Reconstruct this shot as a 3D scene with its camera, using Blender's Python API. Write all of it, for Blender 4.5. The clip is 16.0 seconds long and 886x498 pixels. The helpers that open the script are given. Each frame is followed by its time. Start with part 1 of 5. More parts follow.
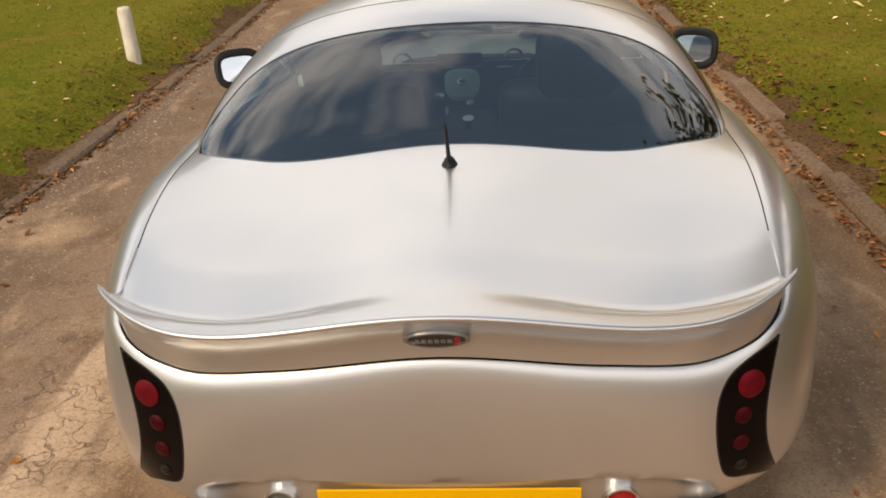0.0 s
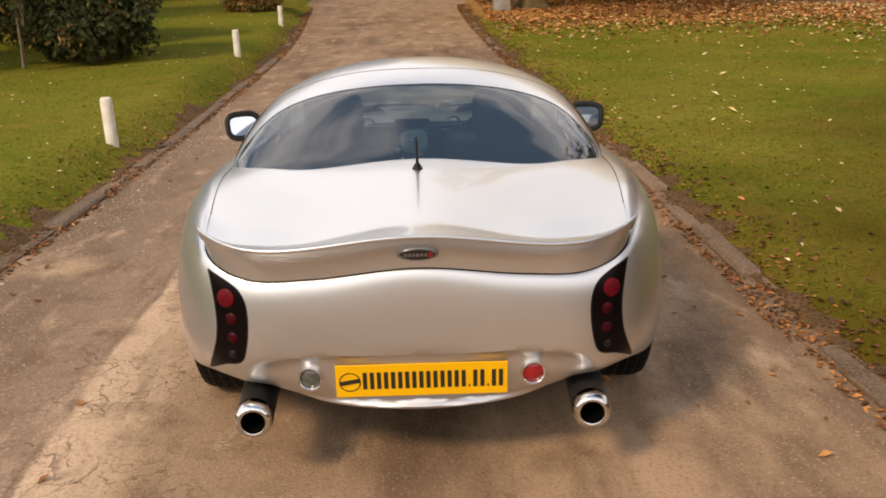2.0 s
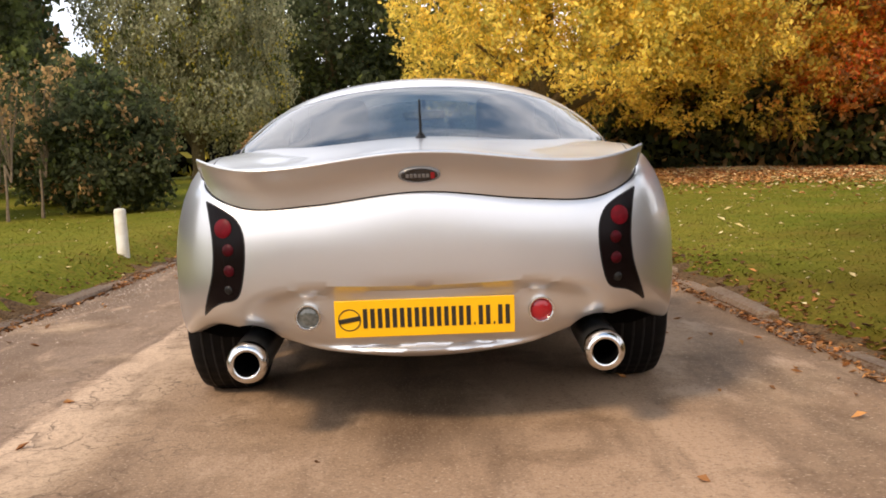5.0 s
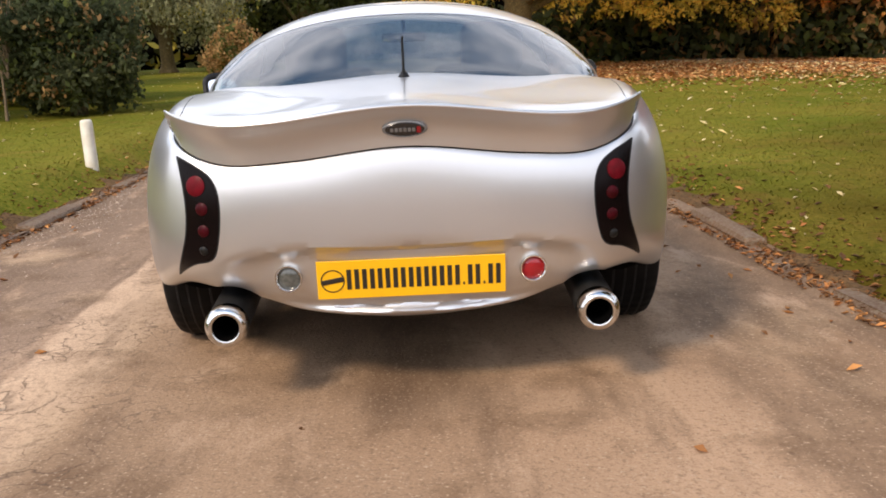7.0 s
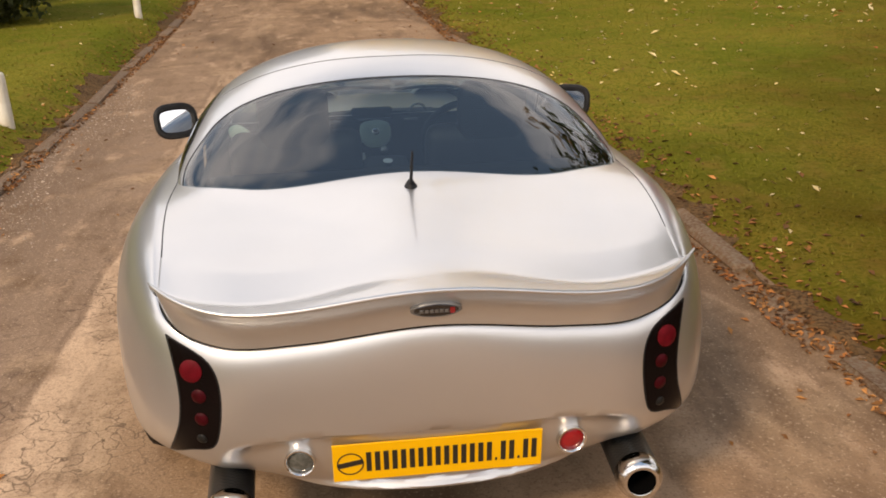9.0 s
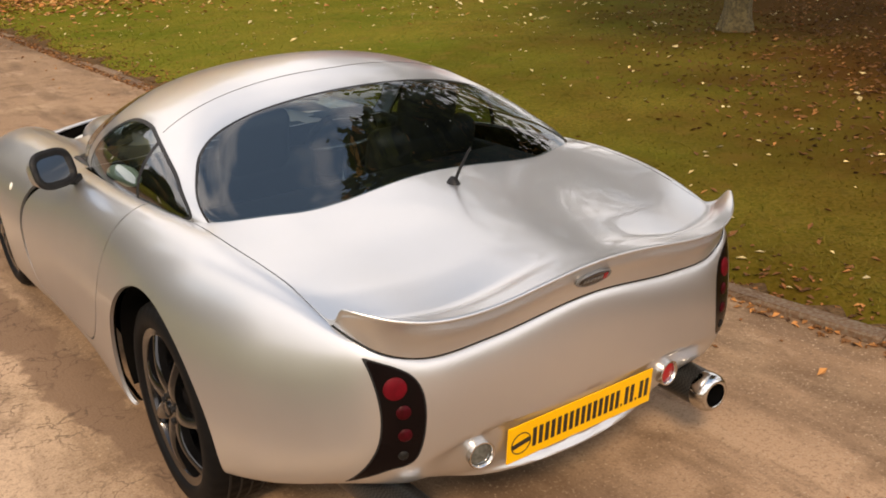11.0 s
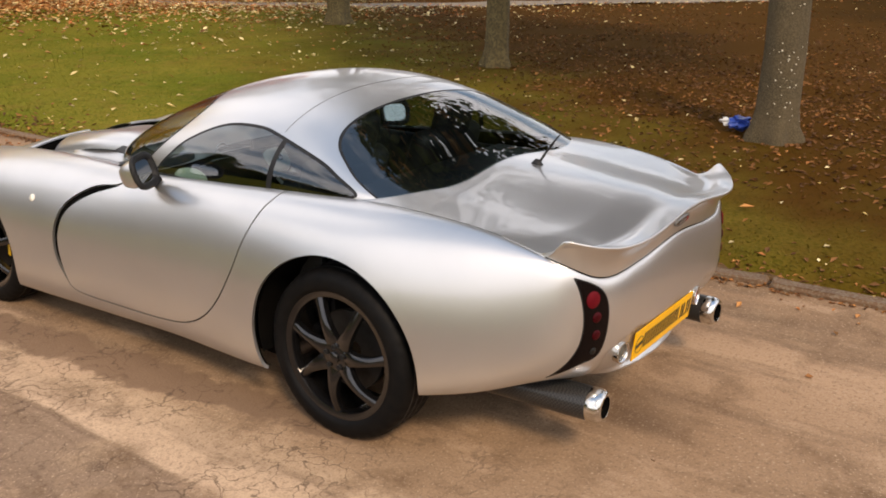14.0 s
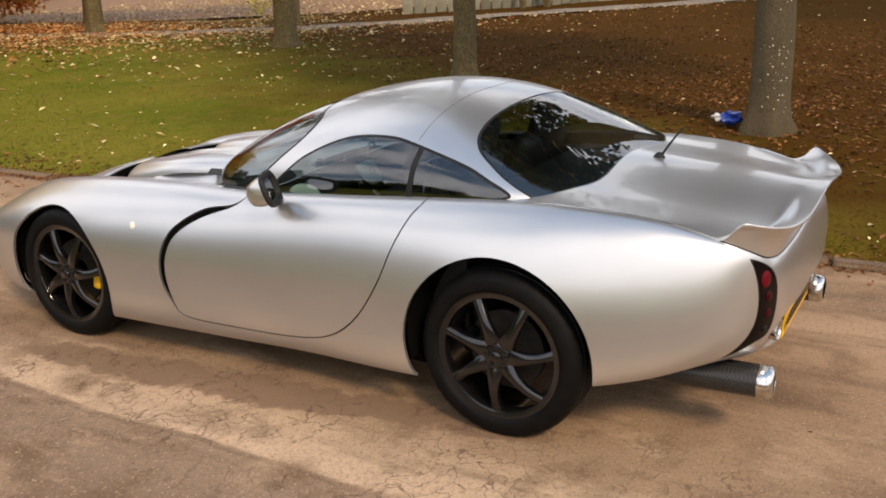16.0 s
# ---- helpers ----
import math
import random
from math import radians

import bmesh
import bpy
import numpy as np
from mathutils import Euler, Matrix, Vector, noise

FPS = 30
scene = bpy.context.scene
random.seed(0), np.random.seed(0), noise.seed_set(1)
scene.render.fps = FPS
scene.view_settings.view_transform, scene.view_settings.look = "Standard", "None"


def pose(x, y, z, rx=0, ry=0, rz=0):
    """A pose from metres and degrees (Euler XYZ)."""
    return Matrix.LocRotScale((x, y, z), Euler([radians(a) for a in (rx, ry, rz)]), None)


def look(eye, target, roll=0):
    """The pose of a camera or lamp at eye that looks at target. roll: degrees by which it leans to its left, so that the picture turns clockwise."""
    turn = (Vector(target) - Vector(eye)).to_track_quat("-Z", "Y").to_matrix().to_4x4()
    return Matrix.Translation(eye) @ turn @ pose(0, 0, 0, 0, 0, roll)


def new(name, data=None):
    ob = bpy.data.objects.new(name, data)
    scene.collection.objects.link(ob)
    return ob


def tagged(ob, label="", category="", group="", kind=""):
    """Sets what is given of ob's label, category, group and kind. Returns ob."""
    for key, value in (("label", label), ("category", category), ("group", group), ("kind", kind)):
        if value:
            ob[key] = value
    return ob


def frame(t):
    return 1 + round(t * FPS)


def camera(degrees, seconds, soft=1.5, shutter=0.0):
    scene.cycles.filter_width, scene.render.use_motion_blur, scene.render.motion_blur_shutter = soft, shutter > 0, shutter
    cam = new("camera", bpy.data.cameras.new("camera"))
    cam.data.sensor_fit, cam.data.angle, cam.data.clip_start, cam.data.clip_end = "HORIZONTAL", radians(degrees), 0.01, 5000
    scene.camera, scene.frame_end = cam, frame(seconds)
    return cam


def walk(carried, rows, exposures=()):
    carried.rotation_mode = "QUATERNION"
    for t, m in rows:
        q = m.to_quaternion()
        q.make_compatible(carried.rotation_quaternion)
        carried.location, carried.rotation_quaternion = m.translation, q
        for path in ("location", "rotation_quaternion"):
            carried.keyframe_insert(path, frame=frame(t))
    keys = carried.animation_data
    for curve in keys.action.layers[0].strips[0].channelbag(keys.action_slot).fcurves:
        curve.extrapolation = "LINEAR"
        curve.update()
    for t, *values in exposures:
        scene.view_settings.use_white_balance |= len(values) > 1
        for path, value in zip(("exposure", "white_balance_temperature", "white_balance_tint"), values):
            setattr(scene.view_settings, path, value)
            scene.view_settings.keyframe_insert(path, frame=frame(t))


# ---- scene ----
cam = camera(50.6, 16.0, soft=1.8)
PATH = [
    (0, (0.137, -2.355, 1.612), (-0.009, -0.536, 0.793), -3.4),
    (0.5, (0.117, -2.649, 1.601), (0.033, -0.805, 0.832), -1.5),
    (1, (0.082, -2.893, 1.613), (0.045, -1.003, 0.961), -1.0),
    (1.5, (0.027, -3.18, 1.602), (0.067, -1.295, 0.936), -1.5),
    (2, (0.041, -3.465, 1.594), (0.065, -1.555, 1.0), -1.4),
    (2.5, (0.056, -3.613, 1.561), (0.048, -1.711, 0.944), -1.5),
    (3, (0.036, -3.529, 1.35), (0.088, -1.576, 0.925), -1.7),
    (3.5, (0.034, -3.516, 0.966), (0.058, -1.525, 0.772), -1.5),
    (4, (0.042, -3.547, 0.848), (0.029, -1.553, 0.701), -2.1),
    (4.2, (0.045, -3.552, 0.826), (0.038, -1.559, 0.657), -2.2),
    (6.5, (0.042, -3.513, 0.817), (0.077, -1.524, 0.617), -1.7),
    (7, (0.02, -3.385, 0.989), (0.074, -1.43, 0.571), -2.2),
    (7.5, (-0.001, -3.222, 1.373), (0.081, -1.342, 0.696), -1.9),
    (8, (-0.026, -3.155, 1.554), (0.093, -1.309, 0.793), -2.0),
    (8.5, (-0.059, -2.998, 1.647), (0.078, -1.136, 0.928), -2.2),
    (9, (-0.207, -2.857, 1.656), (0.009, -0.993, 0.963), -1.3),
    (9.5, (-0.529, -2.749, 1.658), (-0.082, -0.933, 0.95), -3.4),
    (9.7, (-0.642, -2.694, 1.649), (-0.131, -0.895, 0.942), -3.3),
    (11.8, (-2.005, -2.476, 1.743), (-0.751, -1.074, 1.062), -1.3),
    (12, (-2.092, -2.468, 1.751), (-0.829, -1.066, 1.088), -0.3),
    (12.5, (-2.333, -2.351, 1.74), (-0.981, -1.013, 1.123), -0.6),
    (13, (-2.609, -2.223, 1.748), (-1.201, -0.94, 1.141), -1.2),
    (13.5, (-2.886, -2.182, 1.724), (-1.417, -0.976, 1.103), -1.4),
    (14, (-3.082, -2.08, 1.733), (-1.54, -0.973, 1.102), 0.3),
    (14.5, (-3.26, -1.848, 1.7), (-1.643, -0.847, 1.08), -1.2),
    (15, (-3.338, -1.667, 1.695), (-1.716, -0.708, 1.025), -0.9),
    (15.5, (-3.419, -1.5, 1.702), (-1.783, -0.547, 1.058), -1.4),
    (16, (-3.594, -1.429, 1.702), (-1.953, -0.455, 1.105), -2.2),
]
walk(cam, [(t, look(eye, target, roll)) for t, eye, target, roll in PATH],
     exposures=[(0, -0.41, 8580, 14), (1.2, -0.33, 8480, 15), (2.0, -0.27, 8130, 16), (2.5, 0.02, 7980, 17), (3.0, 0.09, 7930, 17), (3.5, 0.22, 7930, 17), (4.0, 0.04, 7830, 16), (6.5, 0.00, 6930, 15), (7.0, 0.00, 7030, 15), (7.5, -0.16, 7880, 16), (8.0, -0.30, 8130, 17), (8.5, -0.44, 8080, 17), (9.5, -0.14, 8630, 16), (12, -0.18, 8210, 17), (14, -0.20, 7910, 16), (16, -0.26, 7710, 15)])

# ---------- world, sun, exposure ----------
SUN_ELEV, SUN_AZ = 40.0, 220.0          # degrees; azimuth counted clockwise from +y
world = bpy.data.worlds.new("world")
scene.world = world
world.use_nodes = True
wn, wl = world.node_tree.nodes, world.node_tree.links
wbg = wn["Background"]
sky = wn.new("ShaderNodeTexSky")
sky.sky_type = "NISHITA"
sky.sun_disc = False
sky.sun_elevation, sky.sun_rotation = radians(SUN_ELEV), radians(SUN_AZ)
sky.air_density, sky.dust_density, sky.ozone_density = 1.6, 1.0, 4.0
wtc = wn.new("ShaderNodeTexCoord")
wmap = wn.new("ShaderNodeMapping")
wmap.inputs["Scale"].default_value = (1.0, 1.0, 2.2)
wmap.inputs["Location"].default_value = (0.0, 0.55, 0.0)
wno = wn.new("ShaderNodeTexNoise")
wno.inputs["Scale"].default_value = 3.0
wno.inputs["Detail"].default_value = 7.0
wno.inputs["Roughness"].default_value = 0.58
wra = wn.new("ShaderNodeValToRGB")
wra.color_ramp.elements[0].position = 0.43
wra.color_ramp.elements[1].position = 0.63
wmx = wn.new("ShaderNodeMix")
wmx.data_type = "RGBA"
wmx.inputs[7].default_value = (12.2, 13.4, 15.6, 1)
wl.new(wtc.outputs["Generated"], wmap.inputs["Vector"])
wl.new(wmap.outputs["Vector"], wno.inputs["Vector"])
wsep, wpow, wadd = wn.new("ShaderNodeSeparateXYZ"), wn.new("ShaderNodeMapRange"), wn.new("ShaderNodeMath")
wl.new(wtc.outputs["Generated"], wsep.inputs[0])
wl.new(wsep.outputs["Z"], wpow.inputs["Value"])
wpow.inputs["From Min"].default_value, wpow.inputs["From Max"].default_value = 0.55, 1.0
wpow.inputs["To Min"].default_value, wpow.inputs["To Max"].default_value = 0.115, -0.16
wl.new(wno.outputs["Fac"], wadd.inputs[0])
wl.new(wpow.outputs["Result"], wadd.inputs[1])
wl.new(wadd.outputs[0], wra.inputs["Fac"])
wl.new(wra.outputs["Color"], wmx.inputs[0])
whz = wn.new("ShaderNodeMix")
whz.data_type = "RGBA"
whz.inputs[0].default_value = 0.32
whz.inputs[7].default_value = (4.6, 8.2, 14.0, 1)
wl.new(sky.outputs["Color"], whz.inputs[6])
wl.new(whz.outputs[2], wmx.inputs[6])
wl.new(wmx.outputs[2], wbg.inputs["Color"])
wbg.inputs["Strength"].default_value = 0.15

sun = new("sun", bpy.data.lights.new("sun", "SUN"))
sun.data.energy, sun.data.angle, sun.data.color = 3.2, radians(10), (1.0, 0.88, 0.72)
_a, _e = radians(SUN_AZ), radians(SUN_ELEV)
sun.matrix_world = look((math.sin(_a) * math.cos(_e) * 50, math.cos(_a) * math.cos(_e) * 50, math.sin(_e) * 50), (0, 0, 0))


# ---------- materials ----------
def mat(name, base, rough=0.5, metal=0.0, second=None, scale=8.0, spread=(0.35, 0.65), bump=0.0, bump_scale=60.0,
        coat=0.0, fine=None, fine_scale=200.0, island=0.0, spec=0.5, object_random=0.0):
    """A surface: base and second colour mixed by noise, fine speckle, relief."""
    m = bpy.data.materials.new(name)
    m.use_nodes = True
    n, l = m.node_tree.nodes, m.node_tree.links
    b = n["Principled BSDF"]
    b.inputs["Roughness"].default_value, b.inputs["Metallic"].default_value = rough, metal
    b.inputs["Coat Weight"].default_value, b.inputs["Coat Roughness"].default_value = coat, 0.04
    b.inputs["Specular IOR Level"].default_value = spec
    tc = n.new("ShaderNodeTexCoord")
    out = None

    def mix(fac, a, c):
        x = n.new("ShaderNodeMix")
        x.data_type = "RGBA"
        l.new(fac, x.inputs[0])
        for slot, v in ((6, a), (7, c)):
            if isinstance(v, tuple):
                x.inputs[slot].default_value = (*v, 1)
            else:
                l.new(v, x.inputs[slot])
        return x.outputs[2]

    def noisy(s, lo, hi, detail=6.0):
        t = n.new("ShaderNodeTexNoise")
        t.inputs["Scale"].default_value, t.inputs["Detail"].default_value = s, detail
        l.new(tc.outputs["Object"], t.inputs["Vector"])
        r = n.new("ShaderNodeMapRange")
        r.inputs["From Min"].default_value, r.inputs["From Max"].default_value = lo, hi
        l.new(t.outputs["Fac"], r.inputs["Value"])
        return r.outputs["Result"]

    out = base
    if second:
        out = mix(noisy(scale, *spread), base, second)
    if fine:
        out = mix(noisy(fine_scale, 0.45, 0.62, 3.0), out, fine)
    if island or object_random:
        g = n.new("ShaderNodeNewGeometry") if island else n.new("ShaderNodeObjectInfo")
        h = n.new("ShaderNodeHueSaturation")
        r = n.new("ShaderNodeMapRange")
        k = island or object_random
        r.inputs["To Min"].default_value, r.inputs["To Max"].default_value = 1 - k, 1 + k
        l.new(g.outputs["Random Per Island" if island else "Random"], r.inputs["Value"])
        l.new(r.outputs["Result"], h.inputs["Value"])
        if isinstance(out, tuple):
            h.inputs["Color"].default_value = (*out, 1)
        else:
            l.new(out, h.inputs["Color"])
        out = h.outputs["Color"]
    if isinstance(out, tuple):
        b.inputs["Base Color"].default_value = (*out, 1)
    else:
        l.new(out, b.inputs["Base Color"])
    if bump:
        t = n.new("ShaderNodeTexNoise")
        t.inputs["Scale"].default_value, t.inputs["Detail"].default_value = bump_scale, 5.0
        l.new(tc.outputs["Object"], t.inputs["Vector"])
        u = n.new("ShaderNodeBump")
        u.inputs["Strength"].default_value, u.inputs["Distance"].default_value = bump, 0.01
        l.new(t.outputs["Fac"], u.inputs["Height"])
        l.new(u.outputs["Normal"], b.inputs["Normal"])
    return m


def glass(name, tint, head_on, rough=0.0):
    """A tinted pane, clear from both sides: mirror gloss of head_on straight ahead, rising to full at a glancing view."""
    m = bpy.data.materials.new(name)
    m.use_nodes = True
    n, l = m.node_tree.nodes, m.node_tree.links
    n.remove(n["Principled BSDF"])
    t, g, f, x = n.new("ShaderNodeBsdfTransparent"), n.new("ShaderNodeBsdfGlossy"), n.new("ShaderNodeLayerWeight"), n.new("ShaderNodeMixShader")
    p, r = n.new("ShaderNodeMath"), n.new("ShaderNodeMapRange")
    t.inputs["Color"].default_value = (*tint, 1)
    g.inputs["Roughness"].default_value = rough
    f.inputs["Blend"].default_value = 0.5
    p.operation, p.inputs[1].default_value = "POWER", 4.0
    r.inputs["To Min"].default_value = head_on
    l.new(f.outputs["Facing"], p.inputs[0])
    l.new(p.outputs[0], r.inputs["Value"])
    l.new(r.outputs["Result"], x.inputs[0])
    l.new(t.outputs[0], x.inputs[1])
    l.new(g.outputs[0], x.inputs[2])
    l.new(x.outputs[0], n["Material Output"].inputs["Surface"])
    return m


M_PAINT = mat("silver_paint", (0.62, 0.616, 0.61), 0.34, 0.88, second=(0.595, 0.591, 0.585), scale=3.0, coat=0.6)
M_GLASS = glass("tinted_glass", (0.46, 0.54, 0.55), 0.14)
M_BLACK = mat("black_rubber", (0.010, 0.010, 0.011), 0.5, second=(0.016, 0.016, 0.016), scale=30, spec=0.22)
# black for underbody parts, and for added shapes that stand for deep shade
M_UNDER_SHADE = mat("underbody_and_shade_black", (0.0022, 0.0022, 0.0022), 0.9, second=(0.004, 0.0035, 0.003), scale=12, spec=0.04)
M_TYRE = mat("tyre_rubber", (0.0025, 0.0025, 0.0028), 0.6, second=(0.005, 0.0045, 0.0042), scale=25, spec=0.12)
M_RIM = mat("anthracite_alloy", (0.026, 0.026, 0.028), 0.22, 0.85, second=(0.034, 0.033, 0.034), scale=20, coat=0.6, spec=0.5)
M_CHROME = mat("chrome", (0.72, 0.72, 0.72), 0.16, 1.0, second=(0.6, 0.57, 0.52), scale=40)
M_DISC = mat("brake_steel", (0.035, 0.033, 0.031), 0.55, 0.8, second=(0.025, 0.021, 0.019), scale=30)
M_CALIPER = mat("yellow_caliper", (0.72, 0.42, 0.02), 0.4)
M_SMOKE = mat("smoked_lens", (0.004, 0.0025, 0.0025), 0.22, second=(0.005, 0.0025, 0.0025), scale=20, spec=0.10)
M_RED = mat("red_lens", (0.26, 0.008, 0.012), 0.22, coat=0.3, second=(0.30, 0.006, 0.01), scale=60)
M_REDDK = mat("dark_red_lens", (0.048, 0.002, 0.005), 0.4, spec=0.1, second=(0.030, 0.0012, 0.002), scale=60)
M_REDMID = mat("smoked_red_lens", (0.125, 0.004, 0.009), 0.4, spec=0.1, second=(0.085, 0.003, 0.006), scale=60)
M_CLEAR = mat("clear_lens", (0.11, 0.113, 0.10), 0.14, 0.1, second=(0.06, 0.062, 0.055), scale=90, coat=0.5)
M_DIMLENS = mat("dim_clear_lens", (0.012, 0.011, 0.010), 0.35, spec=0.15)
M_YELLOW = mat("yellow_plate", (0.83, 0.43, 0.008), 0.35, second=(0.80, 0.41, 0.008), scale=20)
M_SEAM = mat("grey_seam", (0.16, 0.16, 0.158), 0.45, 0.4)
M_INK = mat("black_print", (0.02, 0.016, 0.01), 0.4)
M_BADGEBAR = mat("grey_badge_print", (0.20, 0.20, 0.20), 0.35, 0.5)
M_BADGE = mat("black_badge", (0.012, 0.012, 0.013), 0.25, coat=0.5)
M_LEATHER = mat("black_leather", (0.009, 0.009, 0.0105), 0.6, second=(0.013, 0.0128, 0.013), scale=9)
M_CREAM = mat("cream_trim", (0.66, 0.80, 0.66), 0.4, second=(0.58, 0.72, 0.58), scale=14)
M_ALU = mat("brushed_alloy", (0.55, 0.55, 0.54), 0.25, 1.0)
M_MIRROR = mat("mirror_glass", (0.85, 0.86, 0.86), 0.02, 1.0)
M_AMBER = mat("white_repeater", (0.75, 0.72, 0.62), 0.15, coat=1.0)


def carbon():
    m = mat("carbon_fibre", (0.018, 0.018, 0.018), 0.4, coat=0.25, spec=0.3)
    n, l = m.node_tree.nodes, m.node_tree.links
    tc, ch = n.new("ShaderNodeTexCoord"), n.new("ShaderNodeTexChecker")
    ch.inputs["Scale"].default_value = 150
    ch.inputs["Color1"].default_value, ch.inputs["Color2"].default_value = (0.010, 0.010, 0.010, 1), (0.035, 0.033, 0.031, 1)
    l.new(tc.outputs["Object"], ch.inputs["Vector"])
    l.new(ch.outputs["Color"], n["Principled BSDF"].inputs["Base Color"])
    return m


M_CARBON = carbon()


# ---------- helpers ----------
def smooth(me, on=True):
    me.polygons.foreach_set("use_smooth", [on] * len(me.polygons))


def link(name, me, parent=None, material=None, label=""):
    ob = new(name, me)
    if material:
        me.materials.append(material)
    if parent:
        ob.parent = parent
    if label:
        ob["label"] = label
    return ob


def part(name, bm, material, parent, label="", flat=False):
    """Link a bmesh as one mesh under a thing or a part."""
    me = bpy.data.meshes.new(name)
    bm.normal_update()
    for e in bm.edges:
        if len(e.link_faces) == 2 and e.calc_face_angle(0.0) > 0.75:
            e.smooth = False
    bm.to_mesh(me)
    bm.free()
    smooth(me, not flat)
    return link(name, me, parent, material, label)


def thing(name, label, category, group="", kind="", at=(0, 0, 0)):
    ob = new(name)
    ob.location = at
    return tagged(ob, label, category, group, kind)


def sstep(a, b, x):
    t = np.clip((np.asarray(x, float) - a) / (b - a), 0, 1)
    return t * t * (3 - 2 * t)


def spline(keys, x):
    """Smooth curve through (x, value) keys, monotone steps kept (cubic Hermite)."""
    k = np.array(keys, float)
    xs, ys = k[:, 0], k[:, 1]
    d = np.gradient(ys, xs)
    x = np.clip(np.asarray(x, float), xs[0], xs[-1])
    i = np.clip(np.searchsorted(xs, x) - 1, 0, len(xs) - 2)
    h = xs[i + 1] - xs[i]
    t = (x - xs[i]) / h
    return ((1 + 2 * t) * (1 - t) ** 2 * ys[i] + t * (1 - t) ** 2 * h * d[i]
            + t * t * (3 - 2 * t) * ys[i + 1] + t * t * (t - 1) * h * d[i + 1])


def crom(P, sub, closed=False, ends=None):
    """Catmull-Rom curve through P."""
    P = np.array(P, float)
    if closed:
        Q = np.vstack([P[-1], P, P[0], P[1]])
    else:
        a, b = ends or (2 * P[0] - P[1], 2 * P[-1] - P[-2])
        Q = np.vstack([a, P, b])
    out = []
    for i in range(1, len(Q) - 2):
        for t in np.arange(sub) / sub:
            p0, p1, p2, p3 = Q[i - 1:i + 3]
            out.append(0.5 * (2 * p1 + (p2 - p0) * t + (2 * p0 - 5 * p1 + 4 * p2 - p3) * t ** 2 + (3 * p1 - p0 - 3 * p2 + p3) * t ** 3))
    if not closed:
        out.append(Q[-2])
    return np.array(out)


def grid_bm(P, wrap=False):
    """A quad sheet from an array of rows x columns x 3."""
    r, c = P.shape[:2]
    bm = bmesh.new()
    v = [bm.verts.new(p) for p in P.reshape(-1, 3)]
    for i in range(r - 1):
        for j in range(c if wrap else c - 1):
            k = (j + 1) % c
            q = (v[i * c + j], v[i * c + k], v[(i + 1) * c + k], v[(i + 1) * c + j])
            bm.faces.new(q)
    return bm


def sd_poly(P, poly):
    """Signed distance of 2D points to a closed outline, negative inside."""
    poly = np.asarray(poly, float)
    d = np.full(len(P), 1e9)
    ins = np.zeros(len(P), bool)
    for a, b in zip(poly, np.roll(poly, -1, 0)):
        ab = b - a
        t = np.clip(((P - a) @ ab) / max(ab @ ab, 1e-12), 0, 1)
        d = np.minimum(d, np.linalg.norm(P - a - t[:, None] * ab, axis=1))
        if a[1] != b[1]:
            c = (a[1] > P[:, 1]) != (b[1] > P[:, 1])
            ins ^= c & (P[:, 0] < (b[0] - a[0]) * (P[:, 1] - a[1]) / (b[1] - a[1]) + a[0])
    return np.where(ins, -d, d)


def cut(bm, f):
    """Cut the sheet along f = 0 and return a new bmesh of the faces with f < 0, which leave bm."""
    bm.verts.ensure_lookup_table()
    co = np.array([v.co for v in bm.verts])
    val = f(co)
    val[np.abs(val) < 1e-7] = 1e-7
    bm.verts.index_update()
    vals = list(val)
    for e in list(bm.edges):
        a, b = e.verts
        fa, fb = vals[a.index], vals[b.index]
        if fa * fb < 0:
            _, nv = bmesh.utils.edge_split(e, a, fa / (fa - fb))
            nv.index = len(vals)
            vals.append(0.0)
    for face in list(bm.faces):
        z = [v for v in face.verts if vals[v.index] == 0.0]
        if len(z) == 2 and len(face.verts) > 3:
            bmesh.utils.face_split(face, z[0], z[1])
        elif len(z) == 4:
            vs = list(face.verts)
            i, j = vs.index(z[0]), vs.index(z[1])
            if abs(i - j) not in (1, len(vs) - 1):
                bmesh.utils.face_split(face, z[0], z[1])
    neg = [face for face in bm.faces if sum(vals[v.index] for v in face.verts) < 0]
    if not neg:
        return bmesh.new()
    bm.faces.index_update()
    negi = {face.index for face in neg}
    other = bm.copy()
    other.faces.ensure_lookup_table()
    bmesh.ops.delete(other, geom=[face for face in other.faces if face.index not in negi], context="FACES")
    bmesh.ops.delete(bm, geom=neg, context="FACES")
    return other


def thicken(bm, depth):
    """Give a sheet an inner side and a rim, depth metres behind it."""
    bm.normal_update()
    geom = bm.faces[:]
    r = bmesh.ops.solidify(bm, geom=geom, thickness=depth)
    return bm


